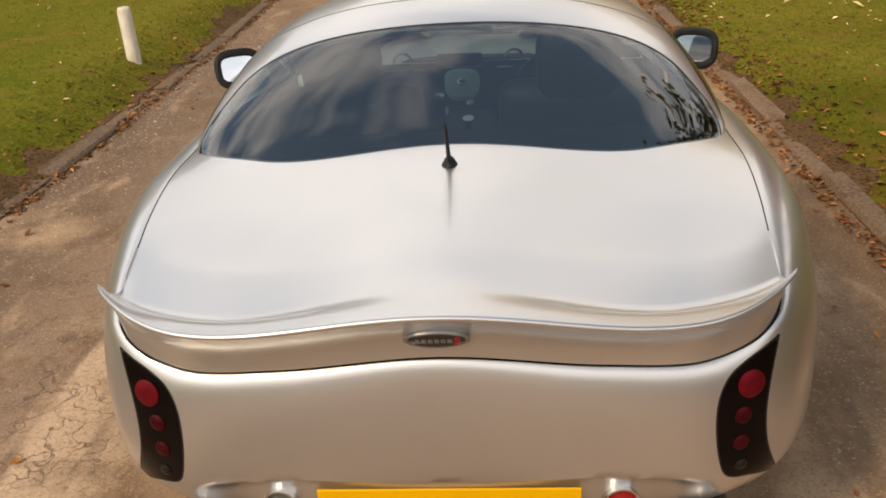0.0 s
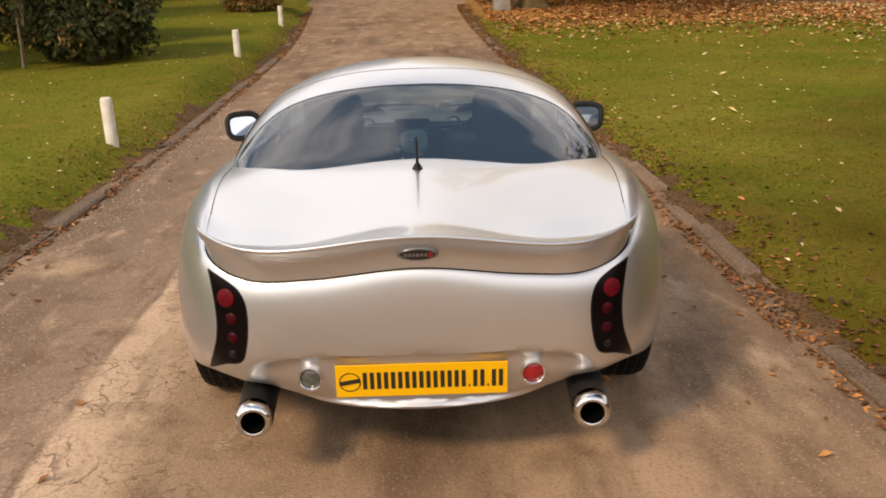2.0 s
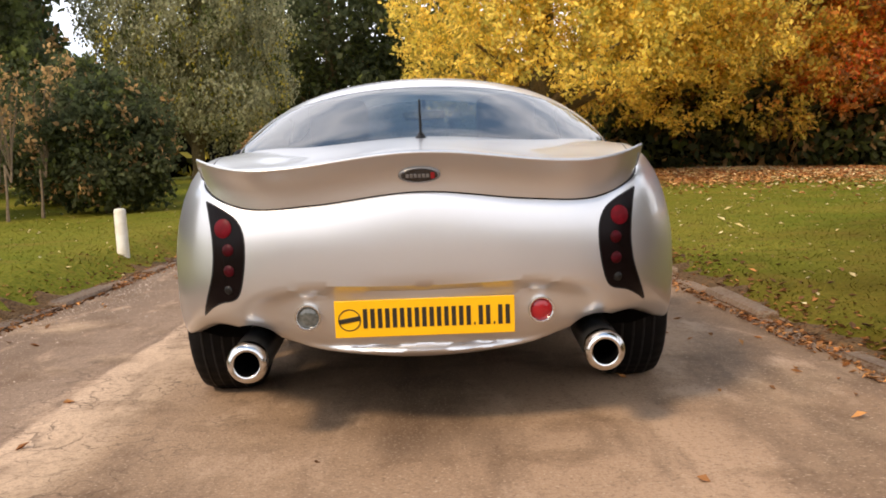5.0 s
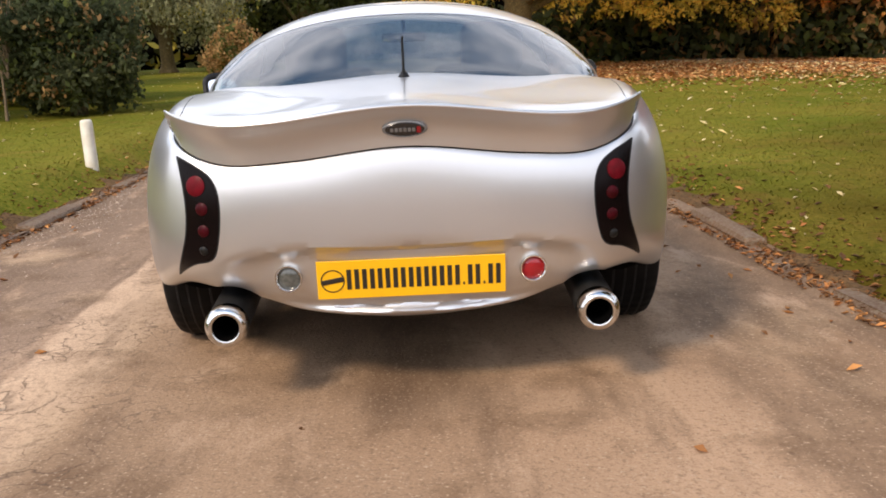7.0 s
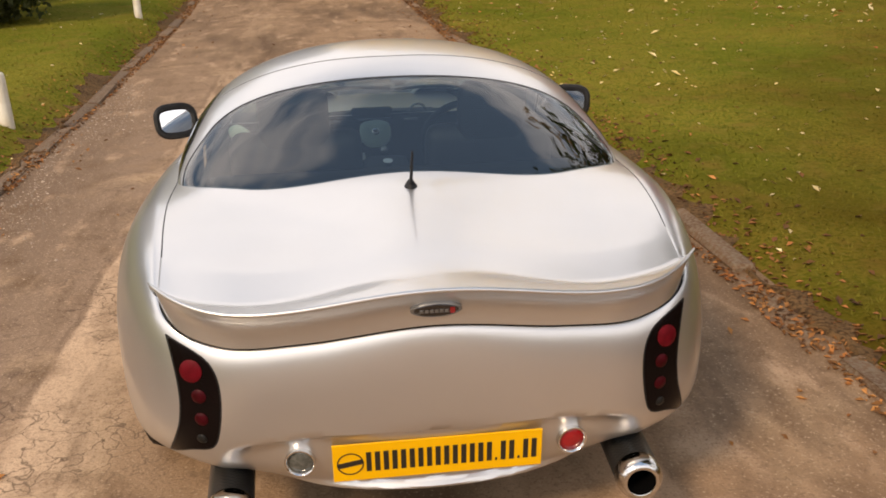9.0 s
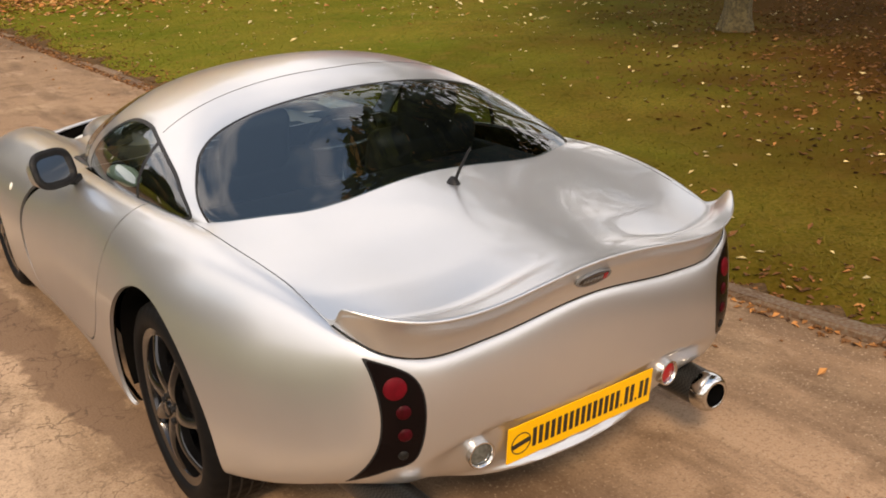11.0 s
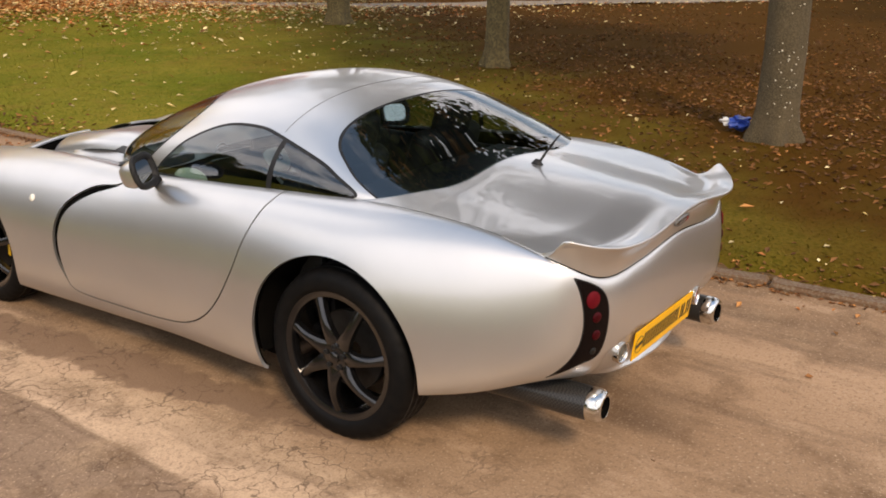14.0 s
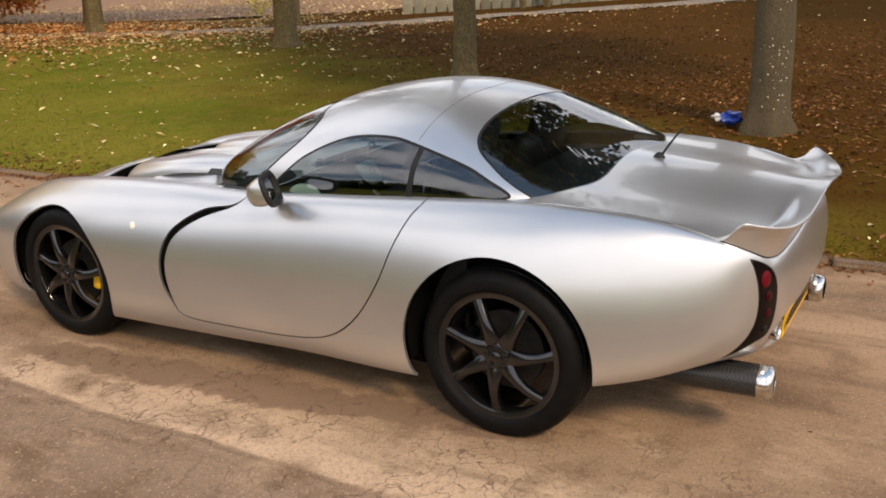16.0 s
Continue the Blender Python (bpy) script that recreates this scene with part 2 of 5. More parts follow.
def tube_bm(pts, radius, seg=8, closed=False, bm=None):
    """A round tube along points; radius one number or one a point."""
    pts = [Vector(p) for p in pts]
    n = len(pts)
    rad = radius if hasattr(radius, "__len__") else [radius] * n
    bm = bm or bmesh.new()
    rings = []
    up = Vector((0.3, 0.2, 0.93)).normalized()
    for i, p in enumerate(pts):
        a, b = pts[(i - 1) % n if closed else max(i - 1, 0)], pts[(i + 1) % n if closed else min(i + 1, n - 1)]
        d = (b - a).normalized()
        s = d.cross(up)
        s = s.normalized() if s.length > 1e-4 else Vector((1, 0, 0))
        u = s.cross(d)
        rings.append([bm.verts.new(p + rad[i] * (math.cos(t) * s + math.sin(t) * u)) for t in (2 * math.pi * k / seg for k in range(seg))])
    for i in range(n if closed else n - 1):
        for k in range(seg):
            bm.faces.new((rings[i][k], rings[i][(k + 1) % seg], rings[(i + 1) % n][(k + 1) % seg], rings[(i + 1) % n][k]))
    if not closed:
        bm.faces.new(rings[0])
        bm.faces.new(rings[-1][::-1])
    return bm


def lathe_bm(profile, seg=32, m=None, bm=None):
    """Turn a profile of (radius, height) round z; m places it."""
    bm = bm or bmesh.new()
    m = m or Matrix()
    rings = []
    for r, h in profile:
        if r < 1e-6:
            rings.append([bm.verts.new(m @ Vector((0, 0, h)))])
        else:
            rings.append([bm.verts.new(m @ Vector((r * math.cos(t), r * math.sin(t), h))) for t in (2 * math.pi * k / seg for k in range(seg))])
    for a, b in zip(rings, rings[1:]):
        for k in range(seg):
            q = [a[k % len(a)], a[(k + 1) % len(a)], b[(k + 1) % len(b)], b[k % len(b)]]
            q = list(dict.fromkeys(q))
            if len(q) > 2:
                bm.faces.new(q)
    return bm


def box_bm(size, m=None, bevel=0.0, seg=2, bm=None):
    bm2 = bmesh.new()
    bmesh.ops.create_cube(bm2, size=1)
    for v in bm2.verts:
        v.co = Vector((v.co.x * size[0], v.co.y * size[1], v.co.z * size[2]))
    if bevel:
        bmesh.ops.bevel(bm2, geom=bm2.edges[:], offset=bevel, segments=seg, affect="EDGES", profile=0.5)
    if m:
        bm2.transform(m)
    return bm2


def fast_mesh(name, verts, faces):
    me = bpy.data.meshes.new(name)
    me.from_pydata([tuple(v) for v in verts], [], [tuple(f) for f in faces])
    return me


# ---------- ground, road ----------
def ground_z(x, y):
    """Height of the land: level at the car, a low bank beside the lane, rising gently ahead."""
    x, y = np.asarray(x, float), np.asarray(y, float)
    z = 0.45 * sstep(6, 34, y) * sstep(14, 2, np.abs(x) - 6)
    return z


def edge_r(y):
    return spline([(-40, 1.9), (-3, 1.86), (0, 1.66), (3, 1.60), (6, 1.52), (12, 1.30), (18, 1.08), (24, 1.05), (32, 1.7), (40, 2.4), (46, 1.0), (50, -8), (56, -40), (62, -90)], y)


def edge_l(y):
    return spline([(-40, -2.45), (0, -2.38), (3, -2.36), (8, -2.40), (14, -2.50), (20, -2.9), (30, -4.0), (38, -6.2), (42, -12), (46, -30), (54, -70), (62, -100)], y)


def verge(x, y):
    """How far a place lies inside the lawns (0 on the lane, 1 well into the grass)."""
    return np.maximum(sstep(0.0, 0.35, x - edge_r(y)), sstep(0.0, 0.45, edge_l(y) - x))


def land_z(x, y):
    v = verge(x, y)
    left = (np.asarray(x) < 0) * 0.145 * sstep(0.0, .6, edge_l(y) - x)
    n = 0.018 * np.sin(np.asarray(x) * 2.1 + 1.3 * np.sin(np.asarray(y) * 0.9)) * np.sin(np.asarray(y) * 1.7)
    return ground_z(x, y) - 0.05 * (1 - v) + v * (0.045 + n) + left


def axis(near, far, fine, n):
    a = np.arange(-near, near + 1e-6, fine)
    b = near + (far - near) * (np.arange(1, n + 1) / n) ** 2.4
    return np.concatenate([-b[::-1], a, b])


M_LAWN = mat("autumn_lawn", (0.122, 0.130, 0.014), 0.95, second=(0.212, 0.170, 0.026), scale=0.55, spread=(0.38, 0.62), fine=(0.088, 0.108, 0.010),
             fine_scale=40, bump=0.35, bump_scale=45, spec=0.02)


def mottle(m, tones):
    """Yellowed and darker tufts through the grass: (scale, low, high, colour) a layer."""
    n, l = m.node_tree.nodes, m.node_tree.links
    b = n["Principled BSDF"]
    tc = n.new("ShaderNodeTexCoord")
    for scale, low, high, col in tones:
        nz, r, x = n.new("ShaderNodeTexNoise"), n.new("ShaderNodeMapRange"), n.new("ShaderNodeMix")
        nz.inputs["Scale"].default_value, nz.inputs["Detail"].default_value, nz.inputs["Roughness"].default_value = scale, 7.0, 0.65
        l.new(tc.outputs["Object"], nz.inputs["Vector"])
        r.inputs["From Min"].default_value, r.inputs["From Max"].default_value, r.inputs["To Max"].default_value = low, high, 0.75
        l.new(nz.outputs["Fac"], r.inputs["Value"])
        x.data_type = "RGBA"
        l.new(r.outputs["Result"], x.inputs[0])
        l.new(b.inputs["Base Color"].links[0].from_socket, x.inputs[6])
        x.inputs[7].default_value = (*col, 1)
        l.new(x.outputs[2], b.inputs["Base Color"])


TUFTS = ((2.6, 0.52, 0.68, (0.205, 0.140, 0.030)), (7.0, 0.54, 0.70, (0.072, 0.090, 0.011)), (16.0, 0.56, 0.72, (0.24, 0.20, 0.042)))
mottle(M_LAWN, TUFTS)


def shaded_litter_zone(m, brown):
    """Brown leaf litter, its colour darkened for the crowns' shade, replaces grass under the lawn trees, with a ragged
    edge.
    """
    n, l = m.node_tree.nodes, m.node_tree.links
    b = n["Principled BSDF"]
    old = b.inputs["Base Color"].links[0].from_socket
    tc, sep = n.new("ShaderNodeTexCoord"), n.new("ShaderNodeSeparateXYZ")
    l.new(tc.outputs["Object"], sep.inputs[0])
    nz = n.new("ShaderNodeTexNoise")
    nz.inputs["Scale"].default_value, nz.inputs["Detail"].default_value = 0.9, 8.0
    l.new(tc.outputs["Object"], nz.inputs["Vector"])

    def calc(op, a, c):
        x = n.new("ShaderNodeMath")
        x.operation = op
        for k, v in enumerate((a, c)):
            if isinstance(v, float):
                x.inputs[k].default_value = v
            else:
                l.new(v, x.inputs[k])
        return x.outputs[0]

    s = calc("SUBTRACT", calc("SUBTRACT", sep.outputs["X"], 1.5), calc("MULTIPLY", sep.outputs["Y"], 0.85))
    s = calc("ADD", s, calc("MULTIPLY", calc("SUBTRACT", nz.outputs["Fac"], 0.5), 7.0))
    r = n.new("ShaderNodeMapRange")
    r.inputs["From Min"].default_value, r.inputs["From Max"].default_value = -3.6, 3.4
    r.inputs["To Max"].default_value = 0.96
    l.new(s, r.inputs["Value"])
    x = n.new("ShaderNodeMix")
    x.data_type = "RGBA"
    l.new(r.outputs["Result"], x.inputs[0])
    l.new(old, x.inputs[6])
    x.inputs[7].default_value = (*brown, 1)
    l.new(x.outputs[2], b.inputs["Base Color"])
    return m


shaded_litter_zone(M_LAWN, (0.066, 0.0260, 0.0042))


def maple_carpet(m, col):
    """Orange leaf carpet on the far lawn below the maples."""
    n, l = m.node_tree.nodes, m.node_tree.links
    b = n["Principled BSDF"]
    old = b.inputs["Base Color"].links[0].from_socket
    tc, sep, nz = n.new("ShaderNodeTexCoord"), n.new("ShaderNodeSeparateXYZ"), n.new("ShaderNodeTexNoise")
    nz.inputs["Scale"].default_value, nz.inputs["Detail"].default_value = 1.4, 9.0
    l.new(tc.outputs["Object"], sep.inputs[0])
    l.new(tc.outputs["Object"], nz.inputs["Vector"])
    a, r, q, x, p = n.new("ShaderNodeMath"), n.new("ShaderNodeMapRange"), n.new("ShaderNodeMapRange"), n.new("ShaderNodeMix"), n.new("ShaderNodeMath")
    a.operation, a.inputs[1].default_value = "MULTIPLY_ADD", 11.0
    l.new(nz.outputs["Fac"], a.inputs[0])
    l.new(sep.outputs["Y"], a.inputs[2])
    r.inputs["From Min"].default_value, r.inputs["From Max"].default_value, r.inputs["To Max"].default_value = 22.0, 25.5, 0.9
    l.new(a.outputs[0], r.inputs["Value"])
    q.inputs["From Min"].default_value, q.inputs["From Max"].default_value = -0.5, 1.5
    l.new(sep.outputs["X"], q.inputs["Value"])
    p.operation = "MULTIPLY"
    l.new(r.outputs["Result"], p.inputs[0])
    l.new(q.outputs["Result"], p.inputs[1])
    x.data_type = "RGBA"
    l.new(p.outputs[0], x.inputs[0])
    l.new(old, x.inputs[6])
    x.inputs[7].default_value = (*col, 1)
    l.new(x.outputs[2], b.inputs["Base Color"])


maple_carpet(M_LAWN, (0.36, 0.19, 0.065))


def lane_material():
    """Worn asphalt: brown grit, pale worn patches, dark repairs and fine cracks."""
    m = mat("worn_asphalt", (0.3, 0.3, 0.3), 0.9, bump=0.38, bump_scale=90, spec=0.25)
    n, l = m.node_tree.nodes, m.node_tree.links
    b = n["Principled BSDF"]
    tc = n.new("ShaderNodeTexCoord")

    def tex(scale, lo, hi, detail=7.0, rough=0.6, stretch=(1, 1, 1), offset=(0, 0, 0)):
        mp = n.new("ShaderNodeMapping")
        mp.inputs["Scale"].default_value = stretch
        mp.inputs["Location"].default_value = offset
        l.new(tc.outputs["Object"], mp.inputs["Vector"])
        t = n.new("ShaderNodeTexNoise")
        t.inputs["Scale"].default_value, t.inputs["Detail"].default_value, t.inputs["Roughness"].default_value = scale, detail, rough
        l.new(mp.outputs["Vector"], t.inputs["Vector"])
        r = n.new("ShaderNodeMapRange")
        r.inputs["From Min"].default_value, r.inputs["From Max"].default_value = lo, hi
        l.new(t.outputs["Fac"], r.inputs["Value"])
        return r.outputs["Result"]

    def mix(fac, a, c):
        x = n.new("ShaderNodeMix")
        x.data_type = "RGBA"
        l.new(fac, x.inputs[0])
        for slot, v in ((6, a), (7, c)):
            if isinstance(v, tuple):
                x.inputs[slot].default_value = (*v, 1)
            else:
                l.new(v, x.inputs[slot])
        return x.outputs[2]

    def math_node(op, a, c):
        x = n.new("ShaderNodeMath")
        x.operation = op
        for i, v in enumerate((a, c)):
            if isinstance(v, float):
                x.inputs[i].default_value = v
            else:
                l.new(v, x.inputs[i])
        return x.outputs[0]

    # lengthwise bands across the lane: dark shoulder, pale worn strip, brown middle
    sep = n.new("ShaderNodeSeparateXYZ")
    l.new(tc.outputs["Object"], sep.inputs[0])
    wob = tex(0.9, 0.0, 1.0, stretch=(1, 0.6, 1))
    xw = math_node("ADD", sep.outputs["X"], math_node("MULTIPLY", math_node("SUBTRACT", wob, 0.5), 0.26))
    ramp = n.new("ShaderNodeValToRGB")
    mr = n.new("ShaderNodeMapRange")
    mr.inputs["From Min"].default_value, mr.inputs["From Max"].default_value = -2.5, 2.0
    l.new(xw, mr.inputs["Value"])
    l.new(mr.outputs["Result"], ramp.inputs["Fac"])
    cr = ramp.color_ramp
    stops = [(0.0, (0.19, 0.127, 0.081)), (0.12, (0.205, 0.140, 0.092)), (0.20, (0.28, 0.197, 0.134)), (0.251, (0.31, 0.220, 0.150)), (0.256, (0.17, 0.11, 0.07)), (0.262, (0.62, 0.455, 0.31)), (0.326, (0.50, 0.36, 0.232)), (0.340, (0.36, 0.245, 0.150)),
             (0.37, (0.35, 0.238, 0.147)), (0.56, (0.345, 0.232, 0.144)), (0.72, (0.47, 0.322, 0.206)), (0.86, (0.36, 0.236, 0.142)), (1.0, (0.19, 0.115, 0.060))]
    while len(cr.elements) < len(stops):
        cr.elements.new(0.5)
    for e, (p, c) in zip(cr.elements, stops):
        e.position, e.color = p, (*c, 1)
    fade = n.new("ShaderNodeMapRange")
    fade.inputs["From Min"].default_value, fade.inputs["From Max"].default_value, fade.inputs["To Max"].default_value = 4.0, 9.0, 0.8
    l.new(sep.outputs["Y"], fade.inputs["Value"])
    far = mix(fade.outputs["Result"], ramp.outputs["Color"], (0.33, 0.222, 0.136))
    far = mix(tex(0.9, 0.58, 0.70, offset=(5, 1, 0)), far, (0.30, 0.20, 0.122))
    col = mix(tex(1.1, 0.56, 0.68), far, (0.47, 0.335, 0.210))
    col = mix(tex(0.6, 0.51, 0.65, offset=(7, 3, 0), stretch=(1.6, 0.5, 1)), col, (0.145, 0.092, 0.054))
    col = mix(tex(1.5, 0.52, 0.70, offset=(3, 1, 0), stretch=(2.6, 0.55, 1)), col, (0.19, 0.124, 0.076))
    col = mix(tex(2.2, 0.56, 0.70, offset=(9, 6, 0), stretch=(1.8, 0.7, 1)), col, (0.50, 0.355, 0.235))
    col = mix(tex(3.2, 0.52, 0.74, offset=(1, 8, 0)), col, (0.17, 0.105, 0.058))
    col = mix(tex(55, 0.52, 0.86, 5.0), col, (0.135, 0.085, 0.050))
    col = mix(tex(140, 0.52, 0.90, 4.0), col, (0.125, 0.080, 0.046))
    col = mix(tex(85, 0.58, 0.72, 3.0, offset=(3, 9, 1)), col, (0.50, 0.38, 0.26))
    # a long dark damp stain on the pale strip
    def ramp01(v, a, c):
        r = n.new("ShaderNodeMapRange")
        r.inputs["From Min"].default_value, r.inputs["From Max"].default_value = a, c
        l.new(v, r.inputs["Value"])
        return r.outputs["Result"]

    slant = math_node("ADD", math_node("ADD", xw, 0.765), math_node("MULTIPLY", sep.outputs["Y"], 0.125))
    rag = math_node("MULTIPLY", math_node("SUBTRACT", tex(5.5, 0.0, 1.0, offset=(2, 2, 0)), 0.5), 0.30)
    sx = ramp01(math_node("ADD", math_node("ABSOLUTE", slant, 0.0), rag), 0.115, 0.085)
    sy = ramp01(math_node("ADD", math_node("ABSOLUTE", math_node("SUBTRACT", sep.outputs["Y"], 1.15), 0.0), math_node("MULTIPLY", rag, 2.0)), 1.30, 1.15)
    col = mix(math_node("MULTIPLY", math_node("MULTIPLY", sx, sy), 0.85), col, (0.205, 0.132, 0.082))
    # cracks
    warp = n.new("ShaderNodeTexNoise")
    warp.inputs["Scale"].default_value, warp.inputs["Detail"].default_value = 5.0, 4.0
    l.new(tc.outputs["Object"], warp.inputs["Vector"])
    add = n.new("ShaderNodeVectorMath")
    add.operation = "MULTIPLY_ADD"
    add.inputs[1].default_value = (0.42, 0.42, 0.0)
    l.new(warp.outputs["Color"], add.inputs[0])
    l.new(tc.outputs["Object"], add.inputs[2])
    vor = n.new("ShaderNodeTexVoronoi")
    vor.feature = "DISTANCE_TO_EDGE"
    vor.inputs["Scale"].default_value = 9.0
    l.new(add.outputs[0], vor.inputs["Vector"])
    crack = n.new("ShaderNodeMapRange")
    crack.inputs["From Min"].default_value, crack.inputs["From Max"].default_value = 0.038, 0.0
    l.new(vor.outputs["Distance"], crack.inputs["Value"])
    band = n.new("ShaderNodeMapRange")
    band.inputs["From Min"].default_value, band.inputs["From Max"].default_value = 0.75, 0.25
    l.new(math_node("ABSOLUTE", math_node("ADD", xw, 1.15), 0.0), band.inputs["Value"])
    where = math_node("MAXIMUM", math_node("MULTIPLY", band.outputs["Result"], tex(2.4, 0.42, 0.54, offset=(4, 4, 0))), tex(1.2, 0.64, 0.72, offset=(2, 5, 0)))
    cf = math_node("MULTIPLY", math_node("MULTIPLY", crack.outputs["Result"], where), 0.85)
    col = mix(cf, col, (0.105, 0.068, 0.043))
    tint = n.new("ShaderNodeMix")
    tint.data_type, tint.blend_type = "RGBA", "MULTIPLY"
    tint.inputs[0].default_value = 1.0
    l.new(col, tint.inputs[6])
    tint.inputs[7].default_value = (0.93, 0.865, 0.83, 1)
    l.new(tint.outputs[2], b.inputs["Base Color"])
    return m


M_LANE = lane_material()
M_KERB = mat("worn_kerb_stone", (0.18, 0.100, 0.052), 0.92, second=(0.125, 0.066, 0.032), scale=6, fine=(0.20, 0.145, 0.095), fine_scale=60, bump=0.6, bump_scale=40, object_random=0.25)
M_POST = mat("white_post_paint", (0.74, 0.70, 0.60), 0.6, second=(0.60, 0.54, 0.42), scale=9, bump=0.2)
M_BARK = mat("tree_bark", (0.115, 0.080, 0.030), 0.95, second=(0.165, 0.122, 0.050), scale=9, fine=(0.075, 0.055, 0.022), fine_scale=30, bump=1.0, bump_scale=22)
M_BARK_MOSS = mat("lichened_bark", (0.068, 0.048, 0.022), 0.95, second=(0.046, 0.034, 0.015), scale=4, fine=(0.095, 0.072, 0.040), fine_scale=80, bump=1.0, bump_scale=26)
M_LITTERLEAF = mat("mouldering_leaves", (0.105, 0.041, 0.009), 0.9, second=(0.185, 0.075, 0.018), scale=1.2, spread=(0.4, 0.6), island=0.5)
M_FALLEN = mat("fallen_leaves", (0.25, 0.088, 0.022), 0.85, second=(0.37, 0.165, 0.048), scale=2.6, spread=(0.4, 0.6), island=0.55)
M_FALLEN_PALE = mat("pale_fallen_leaves", (0.68, 0.57, 0.34), 0.8, second=(0.56, 0.40, 0.14), scale=3, island=0.4)

gx, gy = axis(9, 900, 0.14, 26), axis(16, 900, 0.2, 26)
GX, GY = np.meshgrid(gx, gy)
GZ = land_z(GX, GY)
V = np.stack([GX, GY, GZ], -1).reshape(-1, 3)
nc = len(gx)
idx = np.arange(len(gy) * nc).reshape(len(gy), nc)
F = np.stack([idx[:-1, :-1], idx[:-1, 1:], idx[1:, 1:], idx[1:, :-1]], -1).reshape(-1, 4)
ground_me = fast_mesh("ground", V, F)
smooth(ground_me)
ground = tagged(link("ground", ground_me, None, M_LAWN), "mown autumn lawn strewn with dry leaves", "lawn", kind="structure")

ys = np.concatenate([np.arange(-30, 20, 0.35), np.arange(20, 60, 0.8)])
us = np.linspace(0, 1, 25)
RX = edge_l(ys)[:, None] - 0.12 + us[None, :] * (edge_r(ys) - edge_l(ys) + 0.24)[:, None]
RY = np.repeat(ys[:, None], len(us), 1)
camber = 0.012 * np.sin(us * math.pi)[None, :] - 0.012
RZ = ground_z(RX, RY) + camber + 0.004 * np.sin(RX * 3 + RY) * np.sin(RY * 1.3)
RZ = RZ * np.where((np.abs(RX) < 1.0) & (RY > -1) & (RY < 3.2), 0, 1)
road = part("road", grid_bm(np.stack([RX, RY, RZ], -1)), M_LANE, None)
tagged(road, "worn brown asphalt lane with pale patches and cracks", "lane", kind="structure")
from mathutils.bvhtree import BVHTree


# ---------- the car ----------
car = thing("sports_car", "silver low two-door sports coupe parked on the lane", "car")

# design lines of one half, from the middle of the tail round the side to the nose
WAIST = [(0, -.918, .57), (.30, -.911, .57), (.52, -.884, .56), (.668, -.795, .54), (.787, -.56, .505), (.869, -.26, .49), (.900, 0, .49), (.890, .40, .49),
         (.875, .85, .47), (.875, 1.3, .47), (.895, 1.75, .47), (.905, 2.2, .48), (.88, 2.6, .47), (.78, 2.95, .44), (.55, 3.18, .42), (.28, 3.27, .41), (0, 3.30, .40)]
TOP = [(0, -.895, .737), (.30, -.884, .708), (.50, -.860, .704), (.630, -.785, .765), (.664, -.53, .838), (.69, -.25, .866), (.695, 0, .866), (.712, .35, .848),
       (.705, .80, .815), (.685, 1.22, .785), (.665, 1.7, .783), (.65, 2.2, .758), (.60, 2.6, .70), (.50, 2.9, .59), (.36, 3.1, .52), (.19, 3.2, .49), (0, 3.22, .48)]
SILL = [(0, -.780, .247), (.30, -.770, .274), (.50, -.748, .335), (.618, -.668, .348), (.742, -.50, .295), (.826, -.30, .255), (.856, 0, .21), (.845, .40, .18),
        (.81, .90, .165), (.81, 1.4, .15), (.835, 1.85, .15), (.84, 2.2, .15), (.80, 2.6, .16), (.70, 2.9, .17), (.5, 3.08, .18), (.25, 3.16, .18), (0, 3.18, .18)]
SUB = 18


def half_line(P):
    P = np.array(P, float)
    flip = np.array([-1, 1, 1])
    return crom(P, SUB, ends=(P[1] * flip, P[-2] * flip))


def ring(P):
    h = half_line(P)
    return np.vstack([h, (h[1:-1] * [-1, 1, 1])[::-1]])


waist, top, sill = ring(WAIST), ring(TOP), ring(SILL)
rows = []
for b in np.linspace(90, 0, 31)[:-1]:
    h, v = 1 - math.cos(radians(b)) ** (2 / 2.6), math.sin(radians(b)) ** (2 / 2.6)
    rows.append(waist + (sill - waist) * np.array([h, h, v]))
for b in np.linspace(0, 90, 25):
    h, v = 1 - math.cos(radians(b)) ** (2 / 1.96), math.sin(radians(b)) ** (2 / 1.96)
    rows.append(waist + (top - waist) * np.array([h, h, v]))
skin_pts = np.array(rows)
# shallow hollow in the tail for the plate and round lamps
X, Y, Z = skin_pts[..., 0], skin_pts[..., 1], skin_pts[..., 2]
hollow = sstep(1.20, 0.90, np.sqrt(np.sqrt((X / 0.45) ** 4 + ((Z - .381) / np.where(Z > .381, 0.082, 0.094)) ** 4))) * (Y < -.5)
skin_pts[..., 1] += 0.036 * hollow

skin_tree = BVHTree.FromPolygons([tuple(p) for p in skin_pts.reshape(-1, 3)],
                                 [(i * skin_pts.shape[1] + j, i * skin_pts.shape[1] + (j + 1) % skin_pts.shape[1], (i + 1) * skin_pts.shape[1] + (j + 1) % skin_pts.shape[1], (i + 1) * skin_pts.shape[1] + j)
                                  for i in range(skin_pts.shape[0] - 1) for j in range(skin_pts.shape[1])])


def on_tail(x, z, off=0.0):
    hit, nrm, _, _ = skin_tree.ray_cast(Vector((x, -3, z)), Vector((0, 1, 0)))
    if nrm.y > 0:
        nrm = -nrm
    return hit + nrm * off, nrm


def on_side(sgn, y, z, off=0.0):
    hit, nrm, _, _ = skin_tree.ray_cast(Vector((sgn * 3, y, z)), Vector((-sgn, 0, 0)))
    if nrm.x * sgn < 0:
        nrm = -nrm
    return hit + nrm * off, nrm


